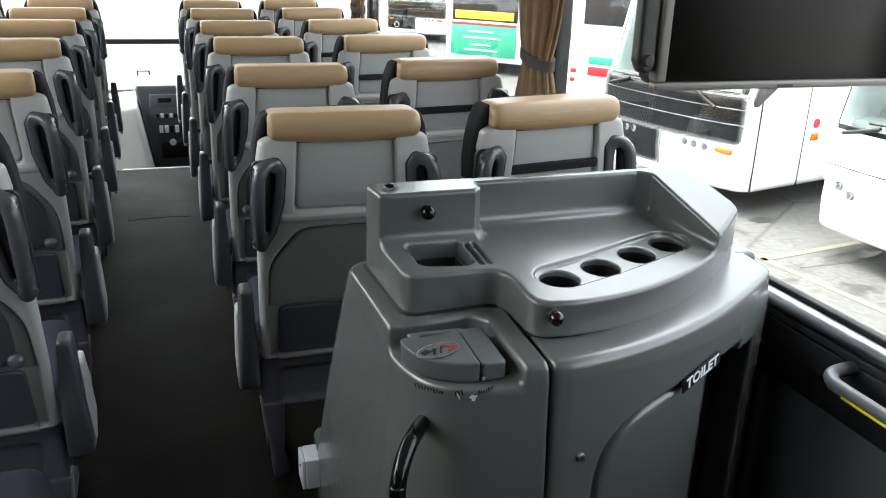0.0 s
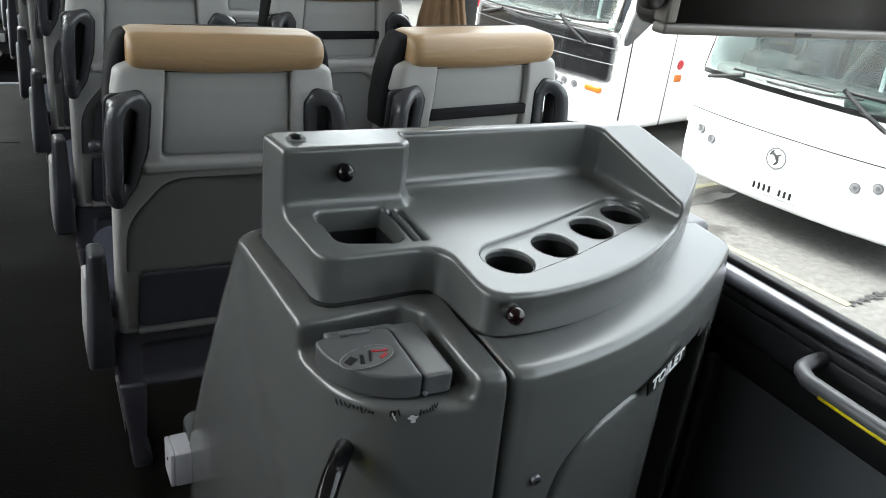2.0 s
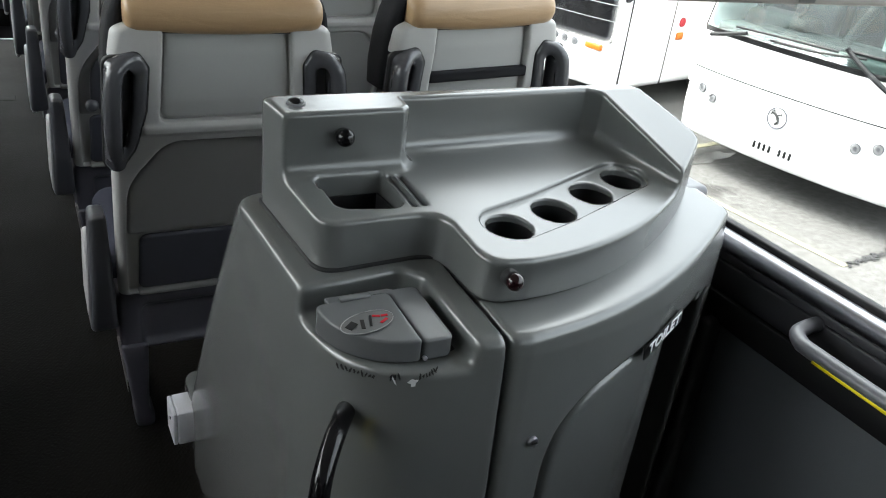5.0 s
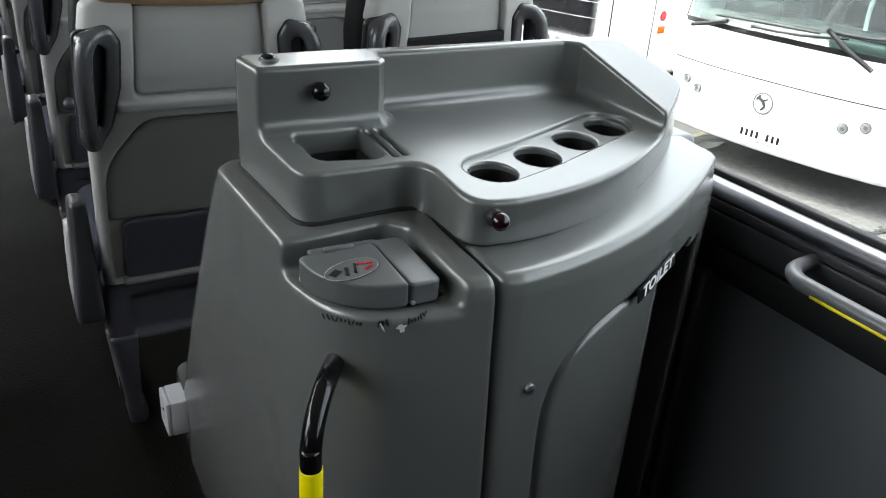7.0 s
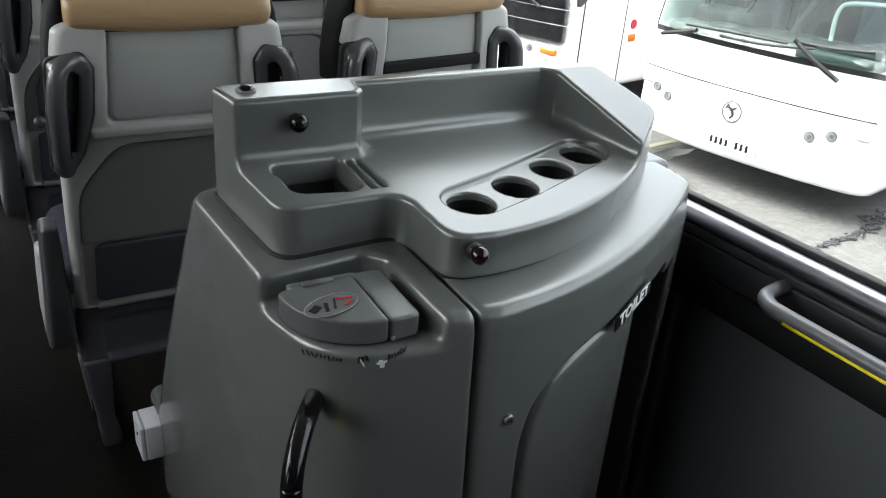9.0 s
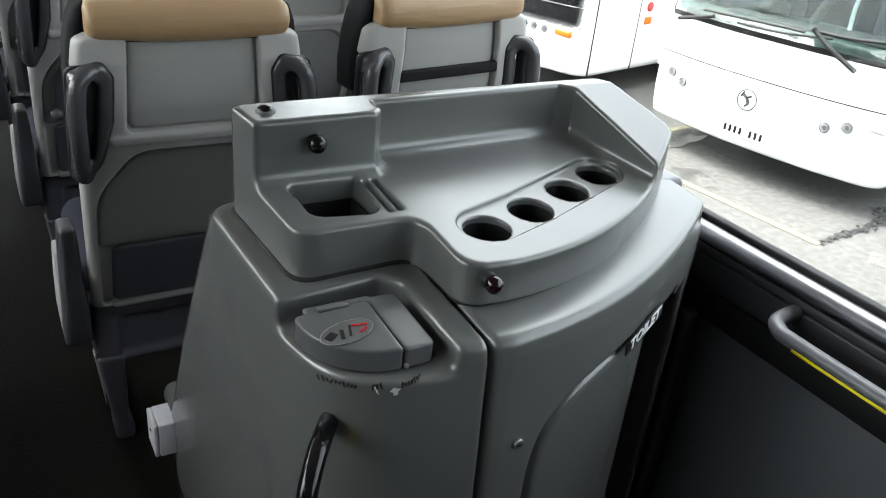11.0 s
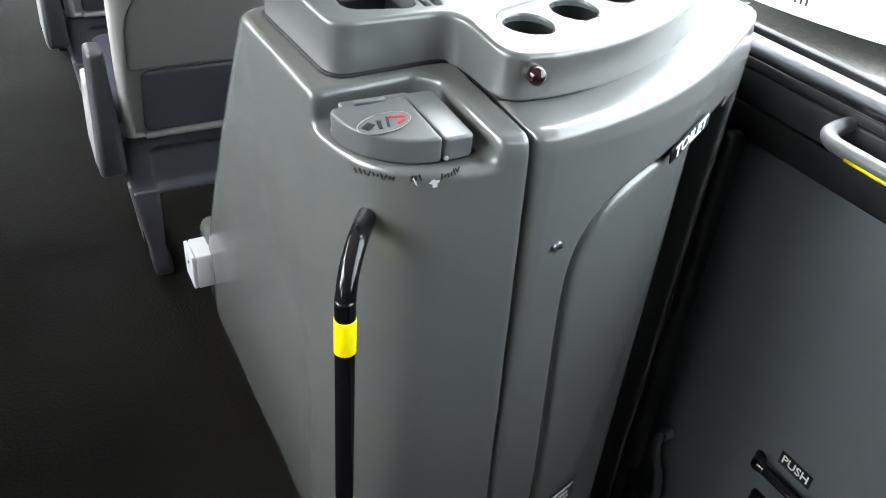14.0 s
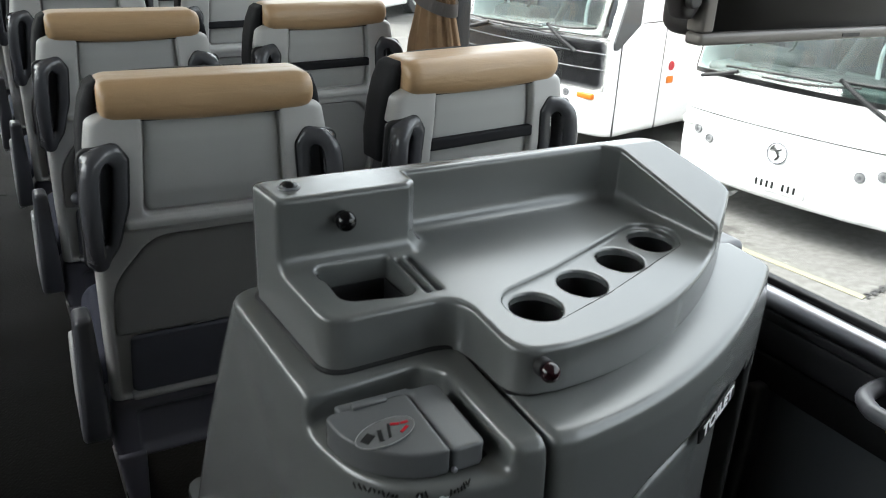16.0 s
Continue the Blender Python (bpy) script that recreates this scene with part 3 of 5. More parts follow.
toilet = thing("toilet_cubicle", (0, 0, 0), "grey moulded toilet cubicle with a bowed door beside the aisle", "toilet cubicle")
part("casing", moulded(cubicle, (0.54, 1.20, -0.14), (0.86, 2.17, 0.90), 0.0046), M_CONSOLE, toilet)
leaf = part("door", moulded(door_leaf, (0.80, 1.24, -0.475), (1.45, 1.75, 0.92), 0.0042), M_CONSOLE, toilet)
part("infill_panel", moulded(door_infill, (0.92, 1.25, -0.47), (1.22, 1.42, 0.77), 0.0034), M_CONSOLE, leaf)
# black filler put in the seam so its gap reads as deep shade
part("seam_shade_strip", prism([(0.82, 1.302), (0.866, 1.302), (0.866, 1.315), (0.82, 1.315)], 0.002, 0.785, "z", 0), M_RUBBER, toilet, "black strip that gives the shade in the door seam")
part("kick_plate", box((1.02, 1.36, -0.61), (0.36, 0.05, 0.30), 0.006), M_CONSOLE, leaf)
# curved door edge in a darker grey than the console: its shade is coloured in
part("shaded_return", prism([(1.192, 1.378), (1.212, 1.386), (1.245, 1.412), (1.275, 1.452), (1.292, 1.500), (1.296, 1.56), (1.192, 1.56)], -0.76, 0.735, "z", 0.004), M_SILLFACE, toilet)
part("hinge_gap", box((1.375, 1.55, -0.01), (0.17, 0.04, 1.46), 0.01), M_SILL, toilet, "black rubber gap beside the door")
lock = part("coin_lock", disc((0.898, face_y(np.array(0.898)) - 0.002, 0.653), (0.1, -1, 0), 0.0085, 0.008, 20), M_ALU, leaf)
part("slot", box((0.898, face_y(np.array(0.898)) - 0.0066, 0.653), (0.010, 0.002, 0.0022), 0, m=None), M_SIGNBLK, leaf)
part("foot", moulded(lambda x, y, z: rbox(x, y, z, (0.60, 2.14, 0.12), (0.028, 0.055, 0.10), 0.026), (0.56, 2.07, 0.0), (0.64, 2.21, 0.235), 0.006), M_CONSOLE, toilet)
# black enamel grab pole with two yellow bands
pole = thing("grab_pole", (0.567, 1.262, 0), "gloss black upright grab pole with yellow bands", "grab pole")
part("pole_tube", tube([(0.070, 0.096, 0.716), (0.052, 0.070, 0.719), (0.030, 0.040, 0.714), (0.010, 0.014, 0.694), (0.0, 0.0, 0.664), (0, 0, 0.645), (0, 0, 0.4), (0, 0, 0.19), (0.0, 0.0, 0.15), (0.01, 0.012, 0.12), (0.045, 0.05, 0.10), (0.062, 0.075, 0.10)], 0.0138, 18, smooth=6), M_BLACKGL, pole)
for zc in (0.611, 0.250):
    part("yellow_band", disc((0, 0, zc), (0, 0, 1), 0.0148, 0.056, 24, 0.0008), M_YELLOW, pole, "yellow adhesive band")
# white junction box low on the side
wbox = thing("junction_box", (0.551, 2.105, 0.145), "small white plastic junction box low on the cubicle side", "junction box")
part("box_body", box((0.006, 0, 0), (0.044, 0.078, 0.090), 0.004, 3), M_WHITEPL, wbox)
part("box_lid", box((-0.0215, 0, 0), (0.010, 0.076, 0.088), 0.003, 3), M_WHITEPL, wbox)
part("screw", disc((-0.027, -0.004, 0.012), (-1, 0, 0), 0.004, 0.002, 12, 0), M_SIGNBLK, wbox)


def on_face(x, z, out=0.0012):
    """A pose flat on the door front at x, z, facing out."""
    xs = np.array(x)
    e = 0.001
    s = float(face_y(xs + e) - face_y(xs - e)) / (2 * e)
    tx = Vector((1, s, 0)).normalized()
    n = Vector((s, -1, 0)).normalized()
    up = Vector((0, 0, 1))
    m = Matrix((tx, up, n)).transposed().to_4x4()
    return Matrix.Translation(Vector((x, float(face_y(xs)), z)) + n * out) @ m


sign = thing("toilet_sign", (0, 0, 0), "black label with white serif-like lettering TOILET", "sign")
sm = on_face(1.161, 0.7545, 0.0048) @ pose(0, 0, 0, 0, 0, 15)
part("plate", box((0, 0, 0), (0.116, 0.0270, 0.003), 0.0006, 1, sm), M_SIGNBLK, sign)
lettering("TOILET", 0.0292, sm @ pose(0, 0, 0.0022), M_SIGNWHT, sign, shear=0.16, stretch=1.02, weight=0.026)
note = thing("unlock_notice", (0, 0, 0), "black notice with white lettering on the toilet door", "sign")
nm_ = on_face(1.035, -0.012, 0.0040) @ pose(0, 0, 0, 0, 0, 6)
part("plate", box((0, 0, 0), (0.082, 0.052, 0.002), 0.0005, 1, nm_), M_SIGNBLK, note)
lettering("IN EMERGENCY", 0.0112, nm_ @ pose(0, 0.0155, 0.0016), M_SIGNWHT, note, shear=0.1, weight=0.0)
lettering("USE COIN", 0.0112, nm_ @ pose(-0.001, 0, 0.0016), M_SIGNWHT, note, shear=0.1, weight=0.0)
lettering("TO UNLOCK", 0.0112, nm_ @ pose(-0.004, -0.0155, 0.0016), M_SIGNWHT, note, shear=0.1, weight=0.0)
recess = thing("door_pull", (1.045, 1.292, -0.115), "dark moulded pull recess on the toilet door", "door handle")
part("pull", moulded(lambda x, y, z: smax(rbox(x, y, z, (0, 0, 0), (0.06, 0.014, 0.04), 0.013), -rbox(x, y, z, (0, -0.012, 0), (0.045, 0.012, 0.026), 0.01), 0.006), (-0.07, -0.03, -0.05), (0.07, 0.03, 0.05), 0.004), M_BLACKGL, recess)

# moulded tray unit that stands on the cubicle
CUPS = [(0.921, 1.452), (1.022, 1.483), (1.123, 1.522), (1.214, 1.557)]


def tray_floor(y):
    return 0.921 + 0.085 * (y - 1.45)


def tray_outline(x, y):
    """Plan of the unit: a set-back aisle block and a bowed main block, with rounded corners."""
    front = 1.352 + np.where(x > 0.90, 0.90 * (x - 0.90) ** 2, 0.12 * (0.90 - x))
    left = smax(0.643 - 0.0952 * (y - 1.505) - x, 1.502 - y, 0.036)
    left = smax(left, x - 1.0, 0.02)
    right = smax(0.830 - x, (front - y) * 0.85, 0.036)
    f = smin(left, right, 0.044)
    f = smax(f, y - 1.7365, 0.02)
    return smax(f, (x - 1.40 + 0.333 * (y - 1.54)) * 0.95, 0.02)


def tray_unit(x, y, z):
    f = tray_outline(x, y)
    f = smax(f, x - 1.385 - (y - 1.6) * -0.15, 0.02)
    cap = np.where(x > 1.05, 1.037 - 0.355 * np.maximum(1.70 - y, 0), 1.037)
    f = smax(f, (z - cap) * 0.95, 0.009)
    f = smax(f, 0.846 - z, 0.006)
    fl = tray_floor(y)
    wall = poly(x, y, [(0.40, 1.640), (0.826, 1.646), (0.842, 1.662), (0.846, 1.700), (1.225, 1.712), (1.250, 1.690), (1.290, 1.44), (1.335, 1.10), (0.40, 1.10)])
    f = smax(f, -smax(wall, fl - z, 0.026), 0.008)
    # shallow curved bed with four round cup holes
    bed = polyline(x, y, CUPS) - 0.046
    f = smax(f, -smax(bed, fl - 0.008 - z, 0.003), 0.003)
    for cx, cy in CUPS:
        f = smax(f, -smax(np.hypot(x - cx, y - cy) - 0.0365, 0.858 - z, 0.01), 0.0025)
    # litter bin opening with a ledge on the aisle side
    f = smax(f, -smax(smax(smax(poly(x, y, [(0.706, 1.70), (0.706, 1.562), (0.764, 1.552), (0.766, 1.70)]) - 0.024, y - 1.634, 0.006), 0.853 - z, 0.01), z - 0.955, 0.004), 0.005)
    f = smax(f, -smax(smax(poly(x, y, [(0.682, 1.624), (0.682, 1.610), (0.782, 1.610), (0.782, 1.624)]) - 0.006, fl - 0.006 - z, 0.006), z - 0.955, 0.004), 0.006)
    # two grooves beside the bin
    for gx in (0.799, 0.815):
        f = smax(f, -smax(smax(np.abs(x - gx) - 0.0045, smax(np.abs(y - 1.576) - 0.050, fl - 0.008 - z, 0.003), 0.003), z - 0.955, 0.003), 0.004)
    return f


tray = thing("drinks_tray", (0, 0, 0), "grey moulded top unit with cup holes and a litter opening", "tray unit")
part("moulding", moulded(tray_unit, (0.60, 1.28, 0.835), (1.42, 1.76, 1.05), 0.0034), M_CONSOLE, tray)
# black ledge drawn in place of the shaded gap between tray and casing
part("gasket", moulded(lambda x, y, z: smax(tray_outline(x, y) - 0.0032 + 0.0068 * np.clip((x - 0.80) / 0.04, 0, 1), np.abs(z - 0.8425 - 0.075 * (y - 1.45) - 0.036 * (x - 0.62)) - 0.0045, 0.001),
                       (0.61, 1.33, 0.828), (1.40, 1.75, 0.902), 0.0036), M_RUBBER, tray, "black band that draws the shaded gap under the tray")
bin_ob = part("bin_liner", prism([(0.690, 1.548), (0.784, 1.544), (0.784, 1.633), (0.690, 1.633)], 0.8535, 0.8580, "z", 0), M_RUBBER, tray, "black litter bin inside the opening")
for c, s in (((0.6915, 1.590, 0.880), (0.003, 0.080, 0.050)), ((0.7825, 1.590, 0.880), (0.003, 0.080, 0.050)), ((0.737, 1.6310, 0.880), (0.088, 0.003, 0.050)), ((0.737, 1.5485, 0.880), (0.088, 0.003, 0.050))):
    part("liner_wall", box(c, s, 0), M_RUBBER, bin_ob)
# added discs and sleeves colour the shade into the cup holes
for cx, cy in CUPS:
    part("cup_base_shade", disc((cx, cy, 0.8605), (0, 0, 1), 0.0355, 0.004, 28, 0), M_RUBBER, tray)
    liner = bmesh.new()
    ring = [[liner.verts.new((cx + 0.0358 * math.cos(2 * math.pi * k / 32), cy + 0.0358 * math.sin(2 * math.pi * k / 32), z)) for k in range(32)] for z in (0.860, tray_floor(cy) - 0.016)]
    for k in range(32):
        liner.faces.new((ring[0][k], ring[0][k - 1], ring[1][k - 1], ring[1][k])).smooth = True
    bmesh.ops.solidify(liner, geom=liner.faces[:], thickness=0.0016)
    part("cup_wall_tone", liner, M_CUP, tray, "added grey sleeve toned for light and shade in the cup hole")
part("knob", dome((0.724, 1.632, 1.000), (0, -1, 0.1), 0.0145, 0.9), M_BLACKGL, tray, "gloss black knob")
part("knob_collar", disc((0.724, 1.640, 1.000), (0, -1, 0.1), 0.0125, 0.010, 20), M_RUBBER, tray)
part("catch", dome((0.862, 1.334, 0.893), (0.0, -1, 0.15), 0.0130, 0.9), M_DARKRED, tray, "dark red round catch")
part("catch_collar", disc((0.862, 1.347, 0.893), (0.0, -1, 0.1), 0.0125, 0.014, 20), M_RUBBER, tray)
part("top_catch", dome((0.664, 1.69, 1.039), (0, 0, 1), 0.0125, 0.6), M_BLACKGL, tray, "gloss black round catch")
part("top_catch_ring", disc((0.664, 1.69, 1.037), (0, 0, 1), 0.0150, 0.006, 24), M_GREYTUBE, tray)

# ashtray in its bay
ash = thing("ashtray", (0, 0, 0), "grey plastic flip-lid ashtray with an oval red and black emblem", "ashtray")


def ash_lid(x, y, z):
    """The round-fronted lid, its top falling to the front and to the aisle."""
    f = np.hypot((x - 0.727) / 1.0, (y - 1.432) / 0.98) - 0.112
    f = smax(f, x - 0.7225, 0.003)
    f = smax(f, y - 1.438, 0.010)
    f = smax(f, z - (0.8435 - 0.07 * (1.438 - y) - 0.04 * (0.732 - x)), 0.004)
    return smax(f, 0.799 - z, 0.006)


def ash_box(x, y, z):
    f = smax(smax(0.7236 - x, x - 0.770, 0.003), smax(1.322 - y, y - 1.446, 0.006), 0.010)
    f = smax(f, z - (0.840 - 0.07 * (1.438 - y)), 0.004)
    f = smin(f, rbox(x, y, z, (0.682, 1.442, 0.828), (0.05, 0.010, 0.012), 0.004), 0.004)
    return smax(f, 0.799 - z, 0.006)


part("lid", moulded(ash_lid, (0.605, 1.31, 0.790), (0.745, 1.445, 0.850), 0.0022), M_ASH, ash)
part("case", moulded(ash_box, (0.620, 1.31, 0.790), (0.778, 1.460, 0.850), 0.0026), M_ASH, ash)
# thin black sheet on the bay floor gives the gap its shade
part("bay_shade_strip", prism([(0.7735, 1.335), (0.790, 1.335), (0.788, 1.450), (0.700, 1.462), (0.700, 1.449), (0.7735, 1.449)], 0.7965, 0.8000, "z", 0), M_RUBBER, ash, "thin black sheet for the shaded gap beside the ashtray case")
part("hinge_bar", box((0.672, 1.436, 0.842), (0.045, 0.010, 0.006), 0.002), M_ASH, ash)
part("rivet", disc((0.728, 1.321, 0.806), (0, -1, 0.2), 0.0032, 0.006, 14, 0.001), M_ALU, ash)
em = Matrix.Translation((0.667, 1.378, 0.8374)) @ pose(0, 0, 0, 4.0, -2.3, 12)
oval = bmesh.new()
bmesh.ops.create_circle(oval, cap_ends=True, segments=36, radius=1)
oval.transform(em @ pose(0, 0, 0.001) @ Matrix.Diagonal((0.039, 0.0200, 1, 1)))
part("emblem", oval, M_EMBLEM, ash, "oval pale emblem")
rim = bmesh.new()
tube([em @ Vector((0.0395 * math.cos(a), 0.0205 * math.sin(a), 0.0014)) for a in [2 * math.pi * k / 36 for k in range(37)]], 0.0006, 6, rim, smooth=1)
part("emblem_rim", rim, M_ASHRIM, ash)
for bx, by, w, d, ang, ma in ((-0.017, 0.002, 0.012, 0.008, 25, M_SIGNBLK), (-0.006, -0.001, 0.004, 0.014, -25, M_SIGNBLK), (0.004, 0.0, 0.0025, 0.017, -30, M_SIGNBLK),
                              (0.013, 0.004, 0.008, 0.003, -30, M_RED), (0.016, -0.006, 0.010, 0.003, 20, M_RED), (0.021, 0.001, 0.007, 0.003, -15, M_RED)):
    part("emblem_mark", box((0, 0, 0.0016), (w, d, 0.0006), 0, 1, em @ pose(bx * 1.35, by * 1.35, 0, 0, 0, ang) @ Matrix.Diagonal((1.35, 1.35, 1, 1))), ma, ash)
def on_casing(x, z):
    """A pose flat on the rounded front of the casing at x, z, facing out."""
    y = np.linspace(1.2, 1.6, 4001)
    k = int(np.argmax(cubicle(x + 0 * y, y, z + 0 * y) < 0))
    p = (x, y[k], z)
    e = 0.002
    g = [float(cubicle(np.array(p[0] + e * (i == 0)), np.array(p[1] + e * (i == 1)), np.array(p[2] + e * (i == 2))) -
               cubicle(np.array(p[0] - e * (i == 0)), np.array(p[1] - e * (i == 1)), np.array(p[2] - e * (i == 2)))) for i in range(3)]
    n = Vector(g).normalized()
    tx = Vector((0, 0, 1)).cross(n).normalized()
    return Matrix.Translation(p) @ Matrix((tx, n.cross(tx), n)).transposed().to_4x4()


# worn marks under the ashtray
marks = [(0.706, 0.783, 0.013, 0.012, 30, M_BARE, "bare paint chip under the ashtray"), (0.684, 0.782, 0.003, 0.014, 28, M_BARE, "bare scratch under the ashtray")]
rw = random.Random(5)
for k in [0.45 * n for n in range(10)] + [6.4, 6.9, 7.5] + [10.6 + 0.5 * n for n in range(9)]:
    marks.append((0.628 + 0.0082 * k, 0.7790 + 0.0012 * k + 0.0012 * math.sin(k), rw.uniform(0.0025, 0.0042), rw.uniform(0.005, 0.010), rw.uniform(-30, 40), M_SIGNBLK, "worn black lettering left as bars"))
for x, z, w, h, ang, ma, lab in marks:
    rnd = random.Random(int(x * 10000))
    bm = bmesh.new()
    n = 16
    vs = []
    for k in range(n):
        a = 2 * math.pi * k / n
        r = 1 + rnd.uniform(-0.45, 0.25)
        vs.append(bm.verts.new((0.5 * w * r * math.cos(a), 0.5 * h * r * math.sin(a), 0)))
    bm.faces.new(vs)
    ext = bmesh.ops.extrude_face_region(bm, geom=bm.faces[:])
    for v in ext["geom"]:
        if isinstance(v, bmesh.types.BMVert):
            v.co.z += 0.0009
    bmesh.ops.recalc_face_normals(bm, faces=bm.faces)
    bm.transform(on_casing(x, z) @ pose(0, 0, 0, 0, 0, ang))
    part("scuff", bm, ma, toilet, lab)


# ---- coach seats ----
def back_y(z):
    """The rear line of a reclined seat back."""
    return np.interp(z, [0.38, 0.43, 0.60, 0.80, 0.86, 0.93, 1.02, 1.10, 1.18], [0.225, 0.205, 0.135, 0.050, 0.026, 0.010, 0.003, 0.006, 0.022])


def half_w(z):
    return np.interp(z, [0.38, 0.60, 0.85, 0.95, 1.02, 1.06, 1.10], [0.198, 0.204, 0.210, 0.210, 0.206, 0.199, 0.188])


def upper_panel(x, z):
    """Outline of the inset panel under the headrest."""
    return smax(np.abs(x) - np.interp(z, [0.89, 1.08], [0.126, 0.114]), 0.892 - z, 0.018)


def lower_panel(x, z):
    """Outline of the lower back panel: its top corners cut off on the slant."""
    a = np.abs(x)
    return smax(smax(a - np.interp(z, [0.43, 0.60], [0.178, 0.184]), z - 0.850, 0.02), (z - 0.850 + 1.45 * (a - 0.112)) * 0.57, 0.03)


GRIP = [(-0.203, 1.004), (-0.166, 1.012), (-0.156, 0.996), (-0.162, 0.920), (-0.181, 0.842), (-0.201, 0.806), (-0.208, 0.812), (-0.208, 0.900)]
HOLLOW = [(-0.186, 0.992), (-0.178, 0.995), (-0.173, 0.986), (-0.179, 0.920), (-0.190, 0.850), (-0.195, 0.846), (-0.195, 0.905)]


def seat_shell(x, y, z):
    a, yr = np.abs(x), back_y(z)
    f = smax((yr + 0.10 * np.maximum(a - 0.13, 0) ** 1.3 - y) * 0.92, (y - yr - 0.055) * 0.92, 0.03)
    f = smax(f, a - half_w(z), 0.022)
    f = smax(f, z - 1.078 + 0.22 * np.maximum(a - 0.15, 0), 0.014)
    f = smax(f, 0.418 - z, 0.008)
    f = smax(f, -smax(upper_panel(x, z), (y - yr - 0.019), 0.003), 0.004)
    f = smax(f, -smax(smax(lower_panel(x, z), 0.425 - z, 0.01), (y - yr - 0.022), 0.004), 0.005)
    f = smax(f, 0.008 - poly(-a, z, GRIP), 0.004)
    ridge = smax(np.abs(z - 0.876) - 0.008, a - 0.155, 0.006)
    return smin(f, smax(ridge, np.abs(y - yr) - 0.006, 0.004), 0.008)


def seat_handle(x, y, z, deep=0.0):
    """A grab bar that bows out over a tapered dark plate, with a hollow and a slot beside it."""
    yr = back_y(z)
    f = smax(poly(x, z, GRIP) - 0.014, np.abs(y - yr - 0.010) - 0.018, 0.012)
    f = smax(f, -smax(poly(x, z, HOLLOW) - 0.005, (y - yr - 0.018 - deep), 0.008), 0.008)
    f = smax(f, -capsule(x, 0 * y, z, (-0.189, 0, 0.930), (-0.196, 0, 0.850), 0.0075), 0.003)
    knots = [0, 0.12, 0.26, 0.45, 0.66, 0.86, 1.0]
    g = 1.0 + 0 * x
    u = np.linspace(0, 1, 27)
    px = np.interp(u, knots, [-0.166, -0.186, -0.204, -0.209, -0.209, -0.206, -0.200])
    pz = np.interp(u, knots, [1.010, 1.012, 0.994, 0.945, 0.890, 0.838, 0.804])
    po = np.interp(u, knots, [-0.004, 0.010, 0.021, 0.026, 0.025, 0.015, 0.000])
    for a in (px, pz, po):
        for _ in range(3):
            a[1:-1] = (a[:-2] + 2 * a[1:-1] + a[2:]) / 4
    py = back_y(pz) - po
    for k in range(26):
        g = np.minimum(g, capsule(x, y, z, (px[k], py[k], pz[k]), (px[k + 1], py[k + 1], pz[k + 1]), 0.0125 + 0.0035 * math.sin(math.pi * k / 25)))
    return smin(f, g, 0.012)


def seat_cushion_back(x, y, z):
    a, yr = np.abs(x), back_y(z)
    f = smax((yr + 0.045 - y) * 0.9, (y - yr - 0.135 + 0.05 * (a / 0.2) ** 4) * 0.9, 0.05)
    f = smax(f, a - np.interp(z, [0.40, 0.95, 1.05, 1.14], [0.188, 0.188, 0.188, 0.184]), 0.03)
    return smax(smax(f, z - 1.128, 0.05), 0.42 - z, 0.03)


def head_roll(x, y, z):
    a = np.abs(x)
    sag = 0.007 * (1 - (a / 0.18) ** 2)
    zz = z + sag * np.clip((1.110 - z) / 0.04, 0, 1)
    pinch = 0.004 * np.clip((a - 0.155) / 0.02, 0, 1)
    return smax(rbox(x, y, zz, (0, 0.054, 1.0935), (0.40, 0.062, 0.0325), 0.031) + pinch, a - 0.177, 0.014)


def head_side(x, y, z):
    """Black fabric wing between the headrest end and the shell."""
    f = poly(x, z, [(-0.174, 1.116), (-0.184, 1.110), (-0.195, 1.082), (-0.203, 1.040), (-0.207, 0.980), (-0.203, 0.930), (-0.190, 0.930), (-0.174, 1.055)]) - 0.005
    return smax(f, np.abs(y - 0.078 - 0.15 * (1.06 - z)) - 0.044, 0.022)


SHELL = moulded(seat_shell, (-0.24, -0.02, 0.40), (0.24, 0.30, 1.13), 0.0047)
HANDLE = moulded(seat_handle, (-0.25, -0.06, 0.77), (-0.13, 0.12, 1.04), 0.0032)
# black plate slightly larger than the grip, added as a dark shade outline
GRIP_OUTLINE = moulded(lambda x, y, z: smax(smax(poly(x, z, GRIP) - 0.0165, np.abs(y - back_y(z) - 0.006) - 0.008, 0.002), 0.012 - poly(x, z, HOLLOW), 0.002), (-0.255, -0.03, 0.77), (-0.135, 0.10, 1.04), 0.004)
GRIP_OUTLINE_R = GRIP_OUTLINE.copy()
GRIP_OUTLINE_R.transform(Matrix.Diagonal((-1, 1, 1, 1)))
GRIP_OUTLINE_R.flip_normals()
# thin black slab that draws the shade line below the headrest
ROLL_SHADE = moulded(lambda x, y, z: rbox(x, y, z, (0, 0.057, 1.0605), (0.172, 0.049, 0.0024), 0.0022), (-0.19, -0.01, 1.050), (0.19, 0.12, 1.068), 0.0024)
LINING = moulded(lambda x, y, z: smax(capsule(x, 0 * y, z, (-0.184, 0, 0.978), (-0.199, 0, 0.842), 0.0155), np.abs(y - back_y(z) - 0.020) - 0.004, 0.002), (-0.225, 0.0, 0.81), (-0.155, 0.12, 1.01), 0.004)
LINING_R = LINING.copy()
LINING_R.transform(Matrix.Diagonal((-1, 1, 1, 1)))
LINING_R.flip_normals()
HANDLE_R = moulded(lambda x, y, z: seat_handle(x, y, z, 0.05), (-0.25, -0.06, 0.77), (-0.13, 0.12, 1.04), 0.0032)
